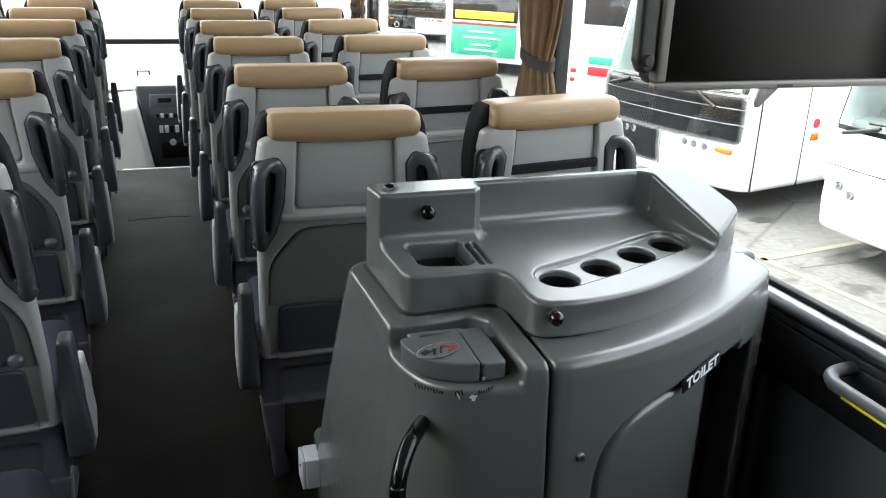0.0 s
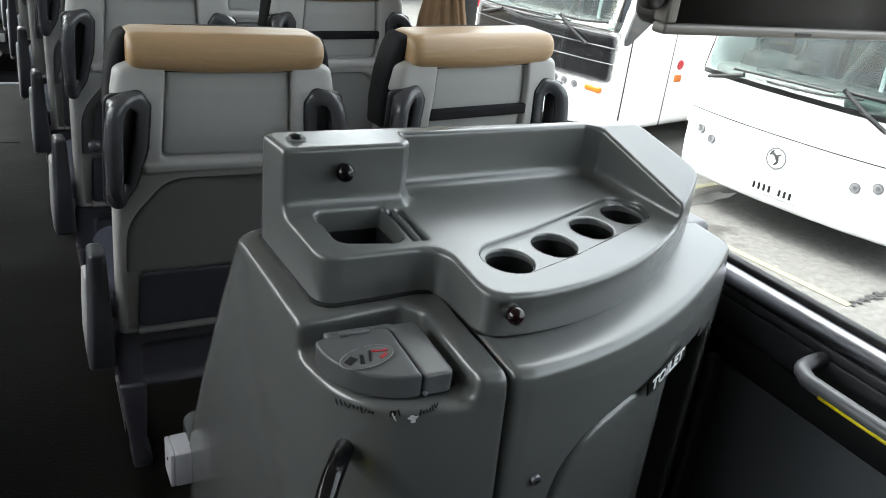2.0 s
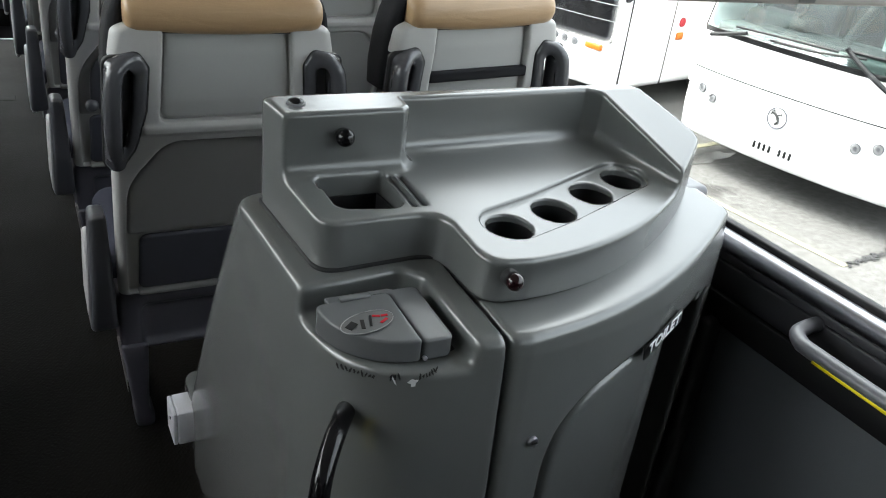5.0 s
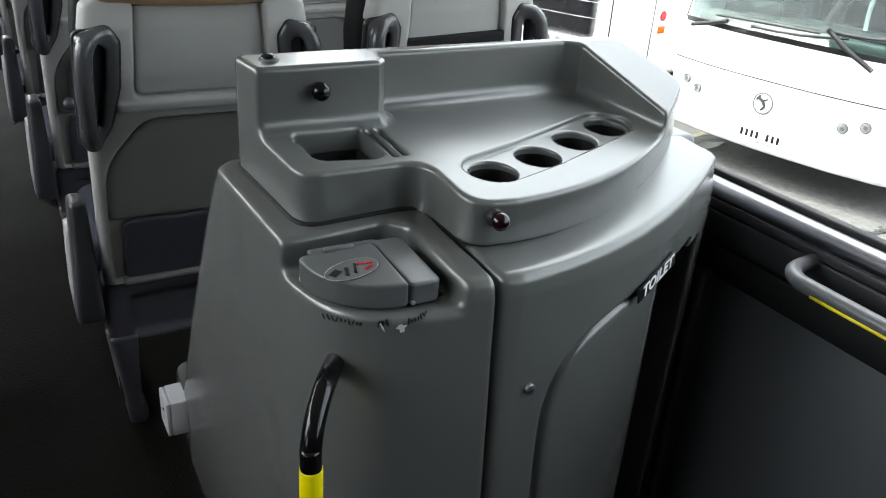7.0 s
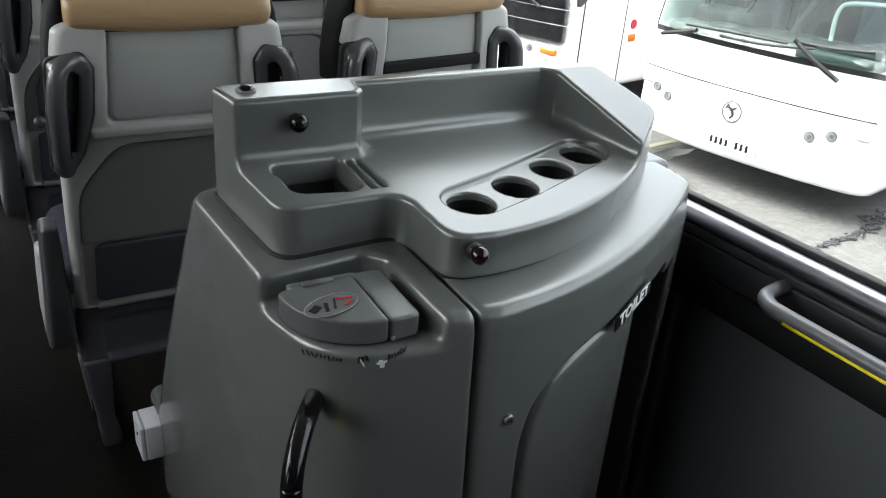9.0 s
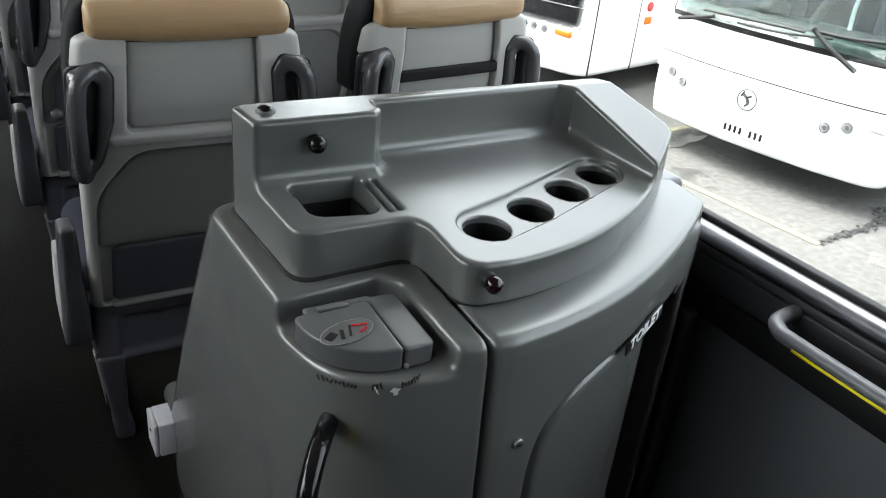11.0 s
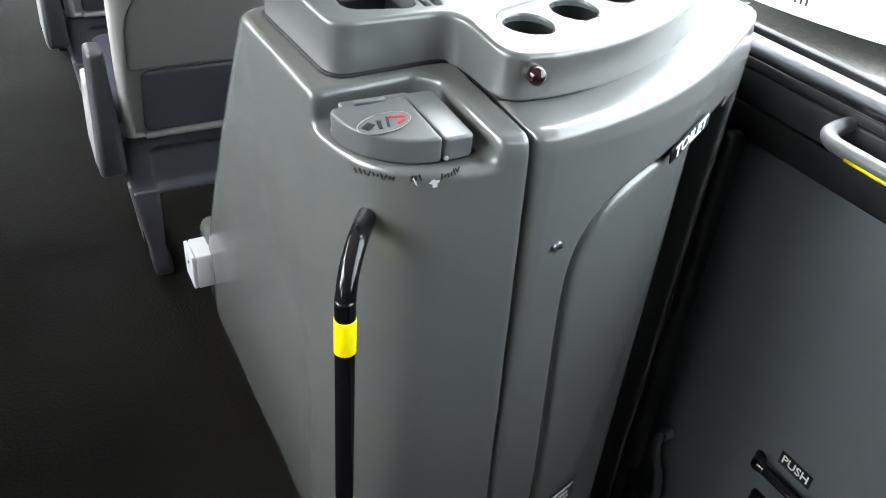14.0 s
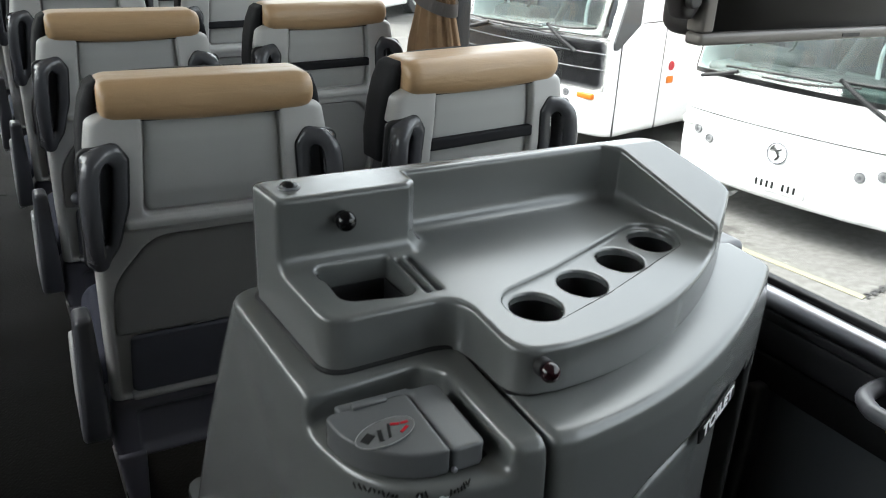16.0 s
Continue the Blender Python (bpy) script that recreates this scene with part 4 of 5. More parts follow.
HANDLE_R.transform(Matrix.Diagonal((-1, 1, 1, 1)))
HANDLE_R.flip_normals()
CUSHION = moulded(seat_cushion_back, (-0.24, 0.02, 0.38), (0.24, 0.40, 1.16), 0.011)
ROLL = moulded(head_roll, (-0.20, -0.03, 1.05), (0.20, 0.14, 1.18), 0.005)
SIDE = moulded(head_side, (-0.23, 0.0, 0.90), (-0.160, 0.18, 1.15), 0.005)
SIDE_R = SIDE.copy()
SIDE_R.transform(Matrix.Diagonal((-1, 1, 1, 1)))
SIDE_R.flip_normals()
SQUAB = moulded(lambda x, y, z: rbox(x, y, z, (0, 0.51, 0.41), (0.205, 0.22, 0.07), 0.05), (-0.23, 0.24, 0.32), (0.23, 0.75, 0.50), 0.012)
BASE = moulded(lambda x, y, z: smax(smax(rbox(x, y, z, (0, 0.31, 0.335), (0.202, 0.085, 0.083), 0.02), -rbox(x, y, z, (0.0, 0.222, 0.322), (0.152, 0.026, 0.054), 0.018), 0.008),
                                    (back_y(z) + 0.004 - y) * 0.9, 0.01), (-0.23, 0.19, 0.23), (0.23, 0.42, 0.44), 0.007)
POCKET = moulded(lambda x, y, z: smax(smax(np.abs(x) - 0.155, np.abs(z - 0.513) - 0.084, 0.02), np.abs(y - back_y(z) - 0.020) - 0.009, 0.006), (-0.17, 0.08, 0.41), (0.17, 0.26, 0.62), 0.006)
LEDGE = moulded(lambda x, y, z: smax(rbox(x, y, z, (0.02, 0.222, 0.424), (0.178, 0.018, 0.007), 0.006), np.abs(x) - 0.2, 0.004), (-0.2, 0.19, 0.41), (0.22, 0.26, 0.44), 0.005)
TABLE = moulded(lambda x, y, z: smax(smax(np.abs(x) - 0.152, np.abs(z - 0.722) - 0.106 + 0.9 * np.maximum(np.abs(x) - 0.09, 0) * (z > 0.722), 0.05), np.abs(y - back_y(z) - 0.010) - 0.010, 0.008),
                (-0.17, -0.01, 0.60), (0.17, 0.20, 0.85), 0.007)
ARM = moulded(lambda x, y, z: smax(rbox(x, y - np.interp(z, [0.32, 0.46, 0.64], [0.035, 0.0, -0.012]), z, (-0.234, 0.215, 0.487), (0.017 + 0.012 * np.clip((0.64 - z) / 0.3, 0, 1), 0.036, 0.155), 0.011), -1 + 0 * x, 0.01),
              (-0.27, 0.14, 0.32), (-0.20, 0.31, 0.66), 0.006)
TRIM = moulded(lambda x, y, z: smax(poly(y, z, [(0.27, 0.54), (0.30, 0.55), (0.37, 0.45), (0.42, 0.34), (0.36, 0.30), (0.285, 0.315)]) - 0.010, np.abs(x + 0.250) - 0.009, 0.010),
               (-0.27, 0.20, 0.24), (-0.21, 0.74, 0.63), 0.008)
LEG = moulded(lambda x, y, z: smin(smax(poly(y, z, [(0.225, 0.27), (0.33, 0.27), (0.315, 0.03), (0.275, 0.0), (0.26, 0.03)]) - 0.004, np.abs(x + 0.172 - 0.05 * (0.27 - z)) - 0.031 + 0.065 * (0.27 - z), 0.010),
                                   rbox(x, y, z, (-0.150, 0.46, 0.02), (0.016, 0.20, 0.019), 0.01), 0.03), (-0.21, 0.20, -0.005), (-0.10, 0.69, 0.285), 0.006)
LEGSTRIP = moulded(lambda x, y, z: smax(poly(y, z, [(0.232, 0.285), (0.262, 0.285), (0.300, 0.10), (0.285, 0.09)]), np.abs(x + 0.203 - 0.10 * (0.27 - z)) - 0.0035, 0.004), (-0.22, 0.22, 0.08), (-0.19, 0.31, 0.30), 0.004)
LOWER = moulded(lambda x, y, z: smax(smax(lower_panel(x, z) + 0.004, 0.602 - z, 0.008), np.abs(y - back_y(z) - 0.024) - 0.008, 0.004),
                (-0.20, 0.0, 0.59), (0.20, 0.20, 0.86), 0.006)
UPPER = moulded(lambda x, y, z: smax(smax(upper_panel(x, z) + 0.004, z - 1.085, 0.006), np.abs(y - back_y(z) - 0.022) - 0.008, 0.004), (-0.15, -0.01, 0.88), (0.15, 0.08, 1.10), 0.006)
SLOT = moulded(lambda x, y, z: rbox(x, y, z, (0.0, 0.014, 0.962), (0.124, 0.008, 0.011), 0.003), (-0.13, 0.0, 0.94), (0.13, 0.03, 0.98), 0.004)
KNOB = bpy.data.meshes.new("knob")
kb = dome((-0.150, 0.112, 0.640), (0, -1, 0.3), 0.018, 0.7)
kb.to_mesh(KNOB)
kb.free()

SEAT_LABEL = "grey coach seat with tan leather headrest"


def seat(label, aisle, table):
    s = thing("coach_seat", (0, 0, 0), label, "coach seat", "rows of coach seats")
    sh = part("back_shell", SHELL, M_SHELL, s)
    part("seat_pocket", POCKET, M_POCKET, sh, "dark vinyl pocket panel")
    part("pocket_ledge", LEDGE, M_LOWER, sh)
    part("lower_panel", LOWER, M_LOWER, sh, "darker grey lower back panel")
    part("upper_panel", UPPER, M_PANEL, sh)
    if not aisle:
        part("slot", SLOT, M_BLACKF, sh, "black slot under the back panel")
    part("back_cushion", CUSHION, M_BLACKF, s, "black fabric back cushion")
    hr = part("headrest", ROLL, M_LEATHER, s, "tan leather headrest")
    part("headrest_shade_line", ROLL_SHADE, M_RUBBER, hr, "added black line for the shade under the leather")
    part("headrest_side", SIDE, M_BLACKF, hr, "black fabric side")
    part("headrest_side", SIDE_R, M_BLACKF, hr, "black fabric side")
    g = part("hand_grip", HANDLE, M_GRIP, s, "dark grey plastic hand grip")
    part("grip_recess", LINING, M_DARKPL, g)
    part("grip_outline", GRIP_OUTLINE, M_RUBBER, g, "thin black plate that draws a shade line round the grip")
    g = part("hand_grip", HANDLE_R, M_GRIP, s, "dark grey plastic hand grip")
    part("grip_outline", GRIP_OUTLINE_R, M_RUBBER, g, "thin black plate that draws a shade line round the grip")
    if aisle:
        part("grip_recess", LINING_R, M_DARKPL, g)
    part("squab", SQUAB, M_NAVYF, s, "navy fabric seat cushion")
    part("base_panel", BASE, M_BASEPL, s)
    if table:
        t = part("folding_table", TABLE, M_DARKPL, s, "dark folded table")
        part("table_knob", KNOB, M_DARKPL, t)
    if not aisle:
        part("leg", LEG, M_BASEPL, s)
    if aisle:
        part("armrest", ARM, M_DARKPL, s, "dark grey folded armrest")
        part("side_trim", TRIM, M_LIGHTTRIM, s, "pale grey side trim")
        lg = part("leg", LEG, M_BASEPL, s)
        part("leg_edge", LEGSTRIP, M_LOWER, lg)
    return s


MIRROR = Matrix.Diagonal((-1, 1, 1, 1))
ROW_R = [2.022, 2.80, 3.575, 4.36, 5.19, 5.98]
ROW_L = [1.06, 1.79, 2.54, 3.34, 4.12, 4.86, 5.60]
aisle_plain = seat(SEAT_LABEL + " behind the toilet cubicle", True, False)
aisle_plain.location = (0.648, ROW_R[0], 0)
window_plain = seat(SEAT_LABEL + " beside the window", False, False)
window_plain.matrix_world = pose(1.204, 2.010, 0.0, 0, -1.5, 4) @ Matrix.Diagonal((1, 1, 1.015, 1))
aisle_seat = seat(SEAT_LABEL + ", folded table, beside aisle", True, True)


def stand(x, y, taller=0.0, tilt=0.0, yaw=0.0):
    """The pose of a seat: the rows run slightly skew to the toilet cubicle and rise towards the front."""
    return pose(x - 0.024 * (y - 2.02), y, 0, 0, tilt, 1.4 + yaw) @ Matrix.Diagonal((1, 1, 1 + taller + 0.008 * (y - 2.0), 1))


aisle_seat.matrix_world = stand(0.655, ROW_R[1])
for y in ROW_R[1:]:
    copy_thing(window_plain, stand(1.195, y, 0.0, -1.0, 2.0))
for y in ROW_R[2:]:
    copy_thing(aisle_seat, stand(0.655, y))
for y in ROW_L:
    copy_thing(aisle_seat, stand(-0.228, y, 0.016) @ MIRROR)
    copy_thing(window_plain, stand(-0.753, y, 0.016) @ MIRROR)

# ---- monitor hung over the stairwell ----
tv = thing("monitor", (1.209, 1.30, 1.434), "dark flat monitor in a silver frame hanging over the stairs", "monitor")
part("housing", moulded(lambda x, y, z: rbox(x, y, z, (0.0, 0.04, 0.0), (0.230, 0.026, 0.152), 0.018), (-0.29, -0.01, -0.19), (0.28, 0.09, 0.19), 0.008), M_TVARM, tv)
for c, s in (((0.0035, 0.0, -0.1495), (0.483, 0.024, 0.013)), ((0.0035, 0.0, 0.151), (0.483, 0.024, 0.017)), ((-0.2290, 0.0, 0.0), (0.018, 0.024, 0.286)), ((0.231, 0.0, 0.0), (0.028, 0.024, 0.286))):
    part("frame_bar", box(c, s, 0.004, 3), M_TVFRAME, tv)
part("screen", box((-0.0035, 0.004, 0), (0.443, 0.016, 0.290), 0.001, 1), M_SCREEN, tv)
part("badge", box((0.0, -0.0125, -0.151), (0.03, 0.001, 0.004), 0), M_TVARM, tv)
arm = part("bracket", moulded(lambda x, y, z: smax(poly(x, z, [(-0.266, 0.30), (-0.266, -0.112), (-0.259, -0.124), (-0.250, -0.126), (-0.244, -0.118), (-0.244, 0.30)]) - 0.005, np.abs(y - 0.004) - 0.011, 0.006),
                              (-0.32, -0.01, -0.175), (-0.22, 0.05, 0.33), 0.006), M_TVARM, tv, "dark brown-grey side bracket")
part("pivot", disc((-0.2545, -0.010, -0.110), (0, -1, 0), 0.0085, 0.010, 24), M_TVARM, arm)
part("hanger", box((0.0, 0.04, 0.34), (0.44, 0.03, 0.40), 0.01), M_TVARM, tv)


# ---- curtains gathered on the window pillars ----
def curtain(y0, label):
    c = thing("curtain", (1.405, y0, 1.13), label, "curtain", "window curtains")
    bm = bmesh.new()
    rows = []
    N = 90
    for z, w, d in ((0.62, 0.165, 0.030), (0.44, 0.160, 0.032), (0.28, 0.150, 0.034), (0.16, 0.128, 0.034), (0.09, 0.105, 0.032), (0.05, 0.088, 0.028), (0.02, 0.086, 0.028), (-0.02, 0.100, 0.032), (-0.08, 0.125, 0.036), (-0.16, 0.140, 0.036)):
        ring = []
        for k in range(N):
            a = 2 * math.pi * k / N
            fold = 1 + 0.22 * math.sin(13 * a + z * 2.0) + 0.12 * math.sin(23 * a - z * 5 + 1.0)
            ring.append(bm.verts.new((d * fold * math.cos(a), w * (1 + 0.06 * math.sin(13 * a)) * math.sin(a), z)))
        rows.append(ring)
    for a, b in zip(rows, rows[1:]):
        for k in range(N):
            bm.faces.new((a[k - 1], a[k], b[k], b[k - 1])).smooth = True
    bm.faces.new(rows[0])
    bm.faces.new(rows[-1][::-1])
    bmesh.ops.recalc_face_normals(bm, faces=bm.faces)
    part("cloth", bm, M_CURTAIN, c)
    tb = bmesh.new()
    r0, r1 = [], []
    for k in range(40):
        a = 2 * math.pi * k / 40
        p = (0.043 * math.cos(a), 0.102 * math.sin(a))
        r0.append(tb.verts.new((*p, 0.022 + 0.018 * math.sin(a))))
        r1.append(tb.verts.new((*p, 0.056 + 0.018 * math.sin(a))))
    for k in range(40):
        tb.faces.new((r0[k - 1], r0[k], r1[k], r1[k - 1])).smooth = True
    bmesh.ops.solidify(tb, geom=tb.faces[:], thickness=0.004)
    part("tie", tb, M_TIE, c, "grey fabric tie-back")
    return c


cur = curtain(2.66, "brown pleated curtain gathered by a grey tie")
copy_thing(cur, pose(1.405, 5.35, 1.13))
copy_thing(cur, pose(-0.955, 3.40, 1.13))

# small rounded catch on the sill behind the tray unit
catch = thing("window_catch", (1.425, 1.60, 0.865), "small grey rounded catch on the window sill", "catch")
part("catch_body", moulded(lambda x, y, z: rbox(x, y, z, (0, 0, 0), (0.03, 0.035, 0.016), 0.014), (-0.04, -0.045, -0.025), (0.04, 0.045, 0.025), 0.004), M_GREYTUBE, catch)

# ---- driver's end ----
dash = thing("dashboard_cover", (-0.25, 7.0, -0.39), "cream moulded cover beside the dashboard", "dashboard")
part("cover", moulded(lambda x, y, z: smax(smax(rbox(x, y, z, (0, 0.1, 0.36), (0.345, 0.35, 0.42), 0.06), z - 0.74 - 0.16 * x + 0.1 * np.maximum(-y, 0), 0.05), x - 0.375 + 0.17 * z, 0.04), (-0.4, -0.3, -0.05), (0.4, 0.5, 0.85), 0.014), M_DASH, dash)
cons = thing("dashboard", (0.37, 6.95, -0.39), "dark dashboard stack with radio and rows of switches", "dashboard")
dm = Matrix.Translation((-0.10, -0.02, 0.0)) @ pose(0, 0, 0, -8, 0, 0)
part("switch_housing", moulded(lambda x, y, z: smax(smax(rbox(x, y, z, (0.0, 0.35, 0.40), (0.42, 0.36, 0.46), 0.05), (-(y + 0.02) + 0.25 * np.maximum(z - 0.5, 0)), 0.03), -0.245 - 0.17 * z - x, 0.03), (-0.45, -0.1, -0.08), (0.42, 0.75, 0.9), 0.014), M_DARKPL, cons)
part("radio", box((-0.18, 0.045, 0.745), (0.20, 0.04, 0.10), 0.006), M_GREYTUBE, cons, "grey radio panel")
part("display", box((-0.17, 0.024, 0.750), (0.10, 0.008, 0.035), 0.001), M_SIGNBLK, cons)
for k in range(6):
    part("switch", box((-0.23 + 0.034 * k, 0.0, 0.635), (0.024, 0.03, 0.030), 0.002), M_LENS if k % 2 else M_SIGNBLK, cons)
for k in range(5):
    part("switch", box((-0.21 + 0.04 * k, -0.02, 0.53), (0.030, 0.03, 0.055), 0.003), M_LENS if k in (0, 1, 3) else M_SIGNBLK, cons)
part("drawer", box((-0.12, -0.025, 0.36), (0.19, 0.02, 0.12), 0.006), M_SIGNBLK, cons)
part("dial", disc((-0.13, -0.03, 0.425), (0, -1, 0), 0.026, 0.015, 20), M_LENS, cons)
note_ob = thing("windscreen_card", (0.04, 7.75, 0.445), "small dark framed card standing on the dashboard", "card")
part("card_frame", moulded(lambda x, y, z: smax(rbox(x, y, z, (0, 0, 0), (0.055, 0.008, 0.05), 0.006), -rbox(x, y, z, (0, 0, 0.004), (0.042, 0.05, 0.036), 0.004), 0.003), (-0.065, -0.02, -0.06), (0.065, 0.02, 0.06), 0.004), M_RUBBER, note_ob)
part("card", box((0.008, 0, -0.02), (0.05, 0.006, 0.03), 0.001), M_DARKPL, note_ob)
shelf = part("dash_shelf", box((0.225, 7.75, 0.33), (2.3, 0.55, 0.10), 0.03, 3), M_DARKPL)
structure(shelf, "dark dashboard top under the windscreen", "dashboard")
bar = part("windscreen_bar", box((0.225, 8.0, 0.715), (2.4, 0.03, 0.045), 0.008), M_RUBBER)
structure(bar, "dark bar across the windscreen", "trim")

# ---- yard outside ----
GZ = -1.36
bm = bmesh.new()
bmesh.ops.create_grid(bm, x_segments=60, y_segments=60, size=400)
ground = part("ground", bm, M_GROUND)
ground.location.z = GZ
structure(ground, "pale worn concrete yard with damp patches", "ground")
M_LINE = mat("faded_yellow_line", (0.128, 0.118, 0.072), 0.85, 0, 30, 0.4, 0.30, 3.0, 0.05, 0.3, dark=(0.085, 0.082, 0.072))
for x, y, ln, yaw in ((6.035, 5.80, 3.4, 6.6), (7.2, 6.79, 2.6, -82.0)):
    line = part("yard_line", box((0, 0, 0), (0.085, ln, 0.004), 0, 1, pose(x, y, GZ + 0.004, 0, 0, yaw)), M_LINE)
    structure(line, "faded yellow line on the concrete", "road marking")


def blot(cx, cy, rx, ry, yaw, seed, n=28):
    """A thin ragged sheet lying on the concrete."""
    r = random.Random(seed)
    bm = bmesh.new()
    k = [r.uniform(0, 6.28) for _ in range(4)]
    vs = []
    for i in range(n):
        a = 2 * math.pi * i / n
        q = 1 + 0.16 * math.sin(2 * a + k[0]) + 0.12 * math.sin(5 * a + k[1]) + 0.10 * math.sin(9 * a + k[2])
        vs.append(bm.verts.new((rx * q * math.cos(a), ry * q * math.sin(a), 0)))
    f = bm.faces.new(vs)
    e = bmesh.ops.extrude_face_region(bm, geom=[f])
    for v in e["geom"]:
        if isinstance(v, bmesh.types.BMVert):
            v.co.z += 0.003
    bmesh.ops.recalc_face_normals(bm, faces=bm.faces)
    bm.transform(pose(cx, cy, GZ + 0.003, 0, 0, yaw))
    return bm


M_WET = mat("wet_concrete", (0.075, 0.072, 0.068), 0.18, 0, 60, 0.1, 0.2, 3, 0.06, 0.5)
puddle = part("puddle", blot(6.78, 6.44, 0.50, 0.13, 8, 3), M_WET)
structure(puddle, "shallow wet patch on the concrete", "water")
stain = part("oil_stain", blot(6.85, 7.78, 0.16, 0.10, 20, 9), M_TYRE)
structure(stain, "dark oil stain on the concrete", "stain")
# dead leaves and dirt swept into a line
rl = random.Random(21)
lv = bmesh.new()
trail = [(6.23, 4.13), (6.70, 4.17), (7.13, 4.18), (7.45, 4.32), (7.85, 4.27), (8.4, 4.3)]
for i in range(420):
    u = rl.random() ** 0.7 * (len(trail) - 1.001)
    j = int(u)
    p = Vector(trail[j]).lerp(Vector(trail[j + 1]), u - j)
    spread = 0.02 + 0.09 * max(0, (u - 1.2) / 3.8)
    p += Vector((rl.gauss(0, spread), rl.gauss(0, spread)))
    r = rl.uniform(0.008, 0.034)
    a0 = rl.uniform(0, 6.28)
    vs = [lv.verts.new((p.x + r * rl.uniform(0.4, 1.3) * math.cos(a0 + k * 1.257), p.y + r * rl.uniform(0.4, 1.3) * math.sin(a0 + k * 1.257), GZ + 0.004 + rl.uniform(0, 0.012))) for k in range(5)]
    lv.faces.new(vs)
bmesh.ops.solidify(lv, geom=lv.faces[:], thickness=0.003)
litter = part("leaf_litter", lv, M_TYRE)
tagged(litter, "dark dead leaves and dirt strewn over the concrete", "litter", "", "stuff")


# ---- parked coaches ----
def coach(label, loc, yaw, front=True, mask=False):
    """A parked coach: its nose at the origin, the body running along +x, 2.55 wide."""
    c = thing("parked_coach", loc, label, "coach", "coaches parked in the yard")
    c.rotation_euler = (0, 0, radians(yaw))
    L, H, W = 11.5, 3.45, 1.275
    bow = 0.16 if front else 0.05

    def nose(y, z):
        return bow * (np.abs(y) / W) ** 2.4 + np.interp(z, [0.2, 0.6, 1.4, 3.3], [0.06, 0.0, 0.02, 0.55 if front else 0.2])

    def body(x, y, z):
        f = smax((nose(y, z) - x) * 0.9, np.abs(y) - W, 0.16)
        f = smax(f, x - L, 0.1)
        f = smax(f, z - H, 0.25)
        f = smax(f, 0.30 - z, 0.05)
        z0 = 1.75 if not front else 1.44 if mask else 1.37
        ws = smax(smax(np.abs(y) - (1.10 if mask else 1.15), np.abs(z - (z0 + 0.74)) - 0.74, 0.14), nose(y, z) * 0 + x - 0.9, 0.05)
        cab = rbox(x, y, z, (1.75, 0, 2.1), (1.25, 1.17, 1.05), 0.08)
        f = smax(f, -smin(ws, cab, 0.02), 0.02) if front else f
        sw = smax(smax(2.9 - x, x - 10.8, 0.1), smax(np.abs(z - 2.25) - 0.55, W - 0.03 - np.abs(y), 0.02), 0.08)
        f = smax(f, -sw, 0.02)
        arch = np.hypot(x - 2.6, z - 0.50) - 0.60
        return smax(f, -smax(arch, 0.95 - np.abs(y), 0.03), 0.03)

    part("body", moulded(body, (-0.08, -1.33, 0.22), (L + 0.08, 1.33, H + 0.1), 0.055), M_WHITE, c)

    def skin(name, y0, y1, z0, z1, material, off, lab="", ny=14, nz=8):
        """A thin curved sheet over the nose."""
        b = bmesh.new()
        g = [[b.verts.new((float(nose(np.array(y0 + (y1 - y0) * i / ny), np.array(z0 + (z1 - z0) * j / nz))) - off, y0 + (y1 - y0) * i / ny, z0 + (z1 - z0) * j / nz)) for j in range(nz + 1)] for i in range(ny + 1)]
        for i in range(ny):
            for j in range(nz):
                b.faces.new((g[i][j], g[i + 1][j], g[i + 1][j + 1], g[i][j + 1])).smooth = True
        bmesh.ops.solidify(b, geom=b.faces[:], thickness=0.012)
        return part(name, b, material, c, lab)

    for sy in (-1, 1):
        w = part("side_window", box((6.85, sy * (W - 0.02), 2.25), (7.9, 0.012, 1.10), 0), M_BUSBLACK, c, "dark side glazing")
        wh = part("wheel", disc((2.6, sy * 1.12, 0.50), (0, 1, 0), 0.50, 0.28, 36, 0.03), M_TYRE, c)
        part("rim", disc((2.6, sy * 1.255, 0.50), (0, 1, 0), 0.29, 0.03, 28, 0.01), M_LENS, wh)
        part("wheel", disc((8.6, sy * 1.12, 0.50), (0, 1, 0), 0.50, 0.28, 36, 0.03), M_TYRE, c)
    return c, skin, nose


M_LAMP = mat("lamp_reflector_grey", (0.33, 0.33, 0.335), 0.2, 0.4, 60, 0.1, 0.3, 30, 0.03)


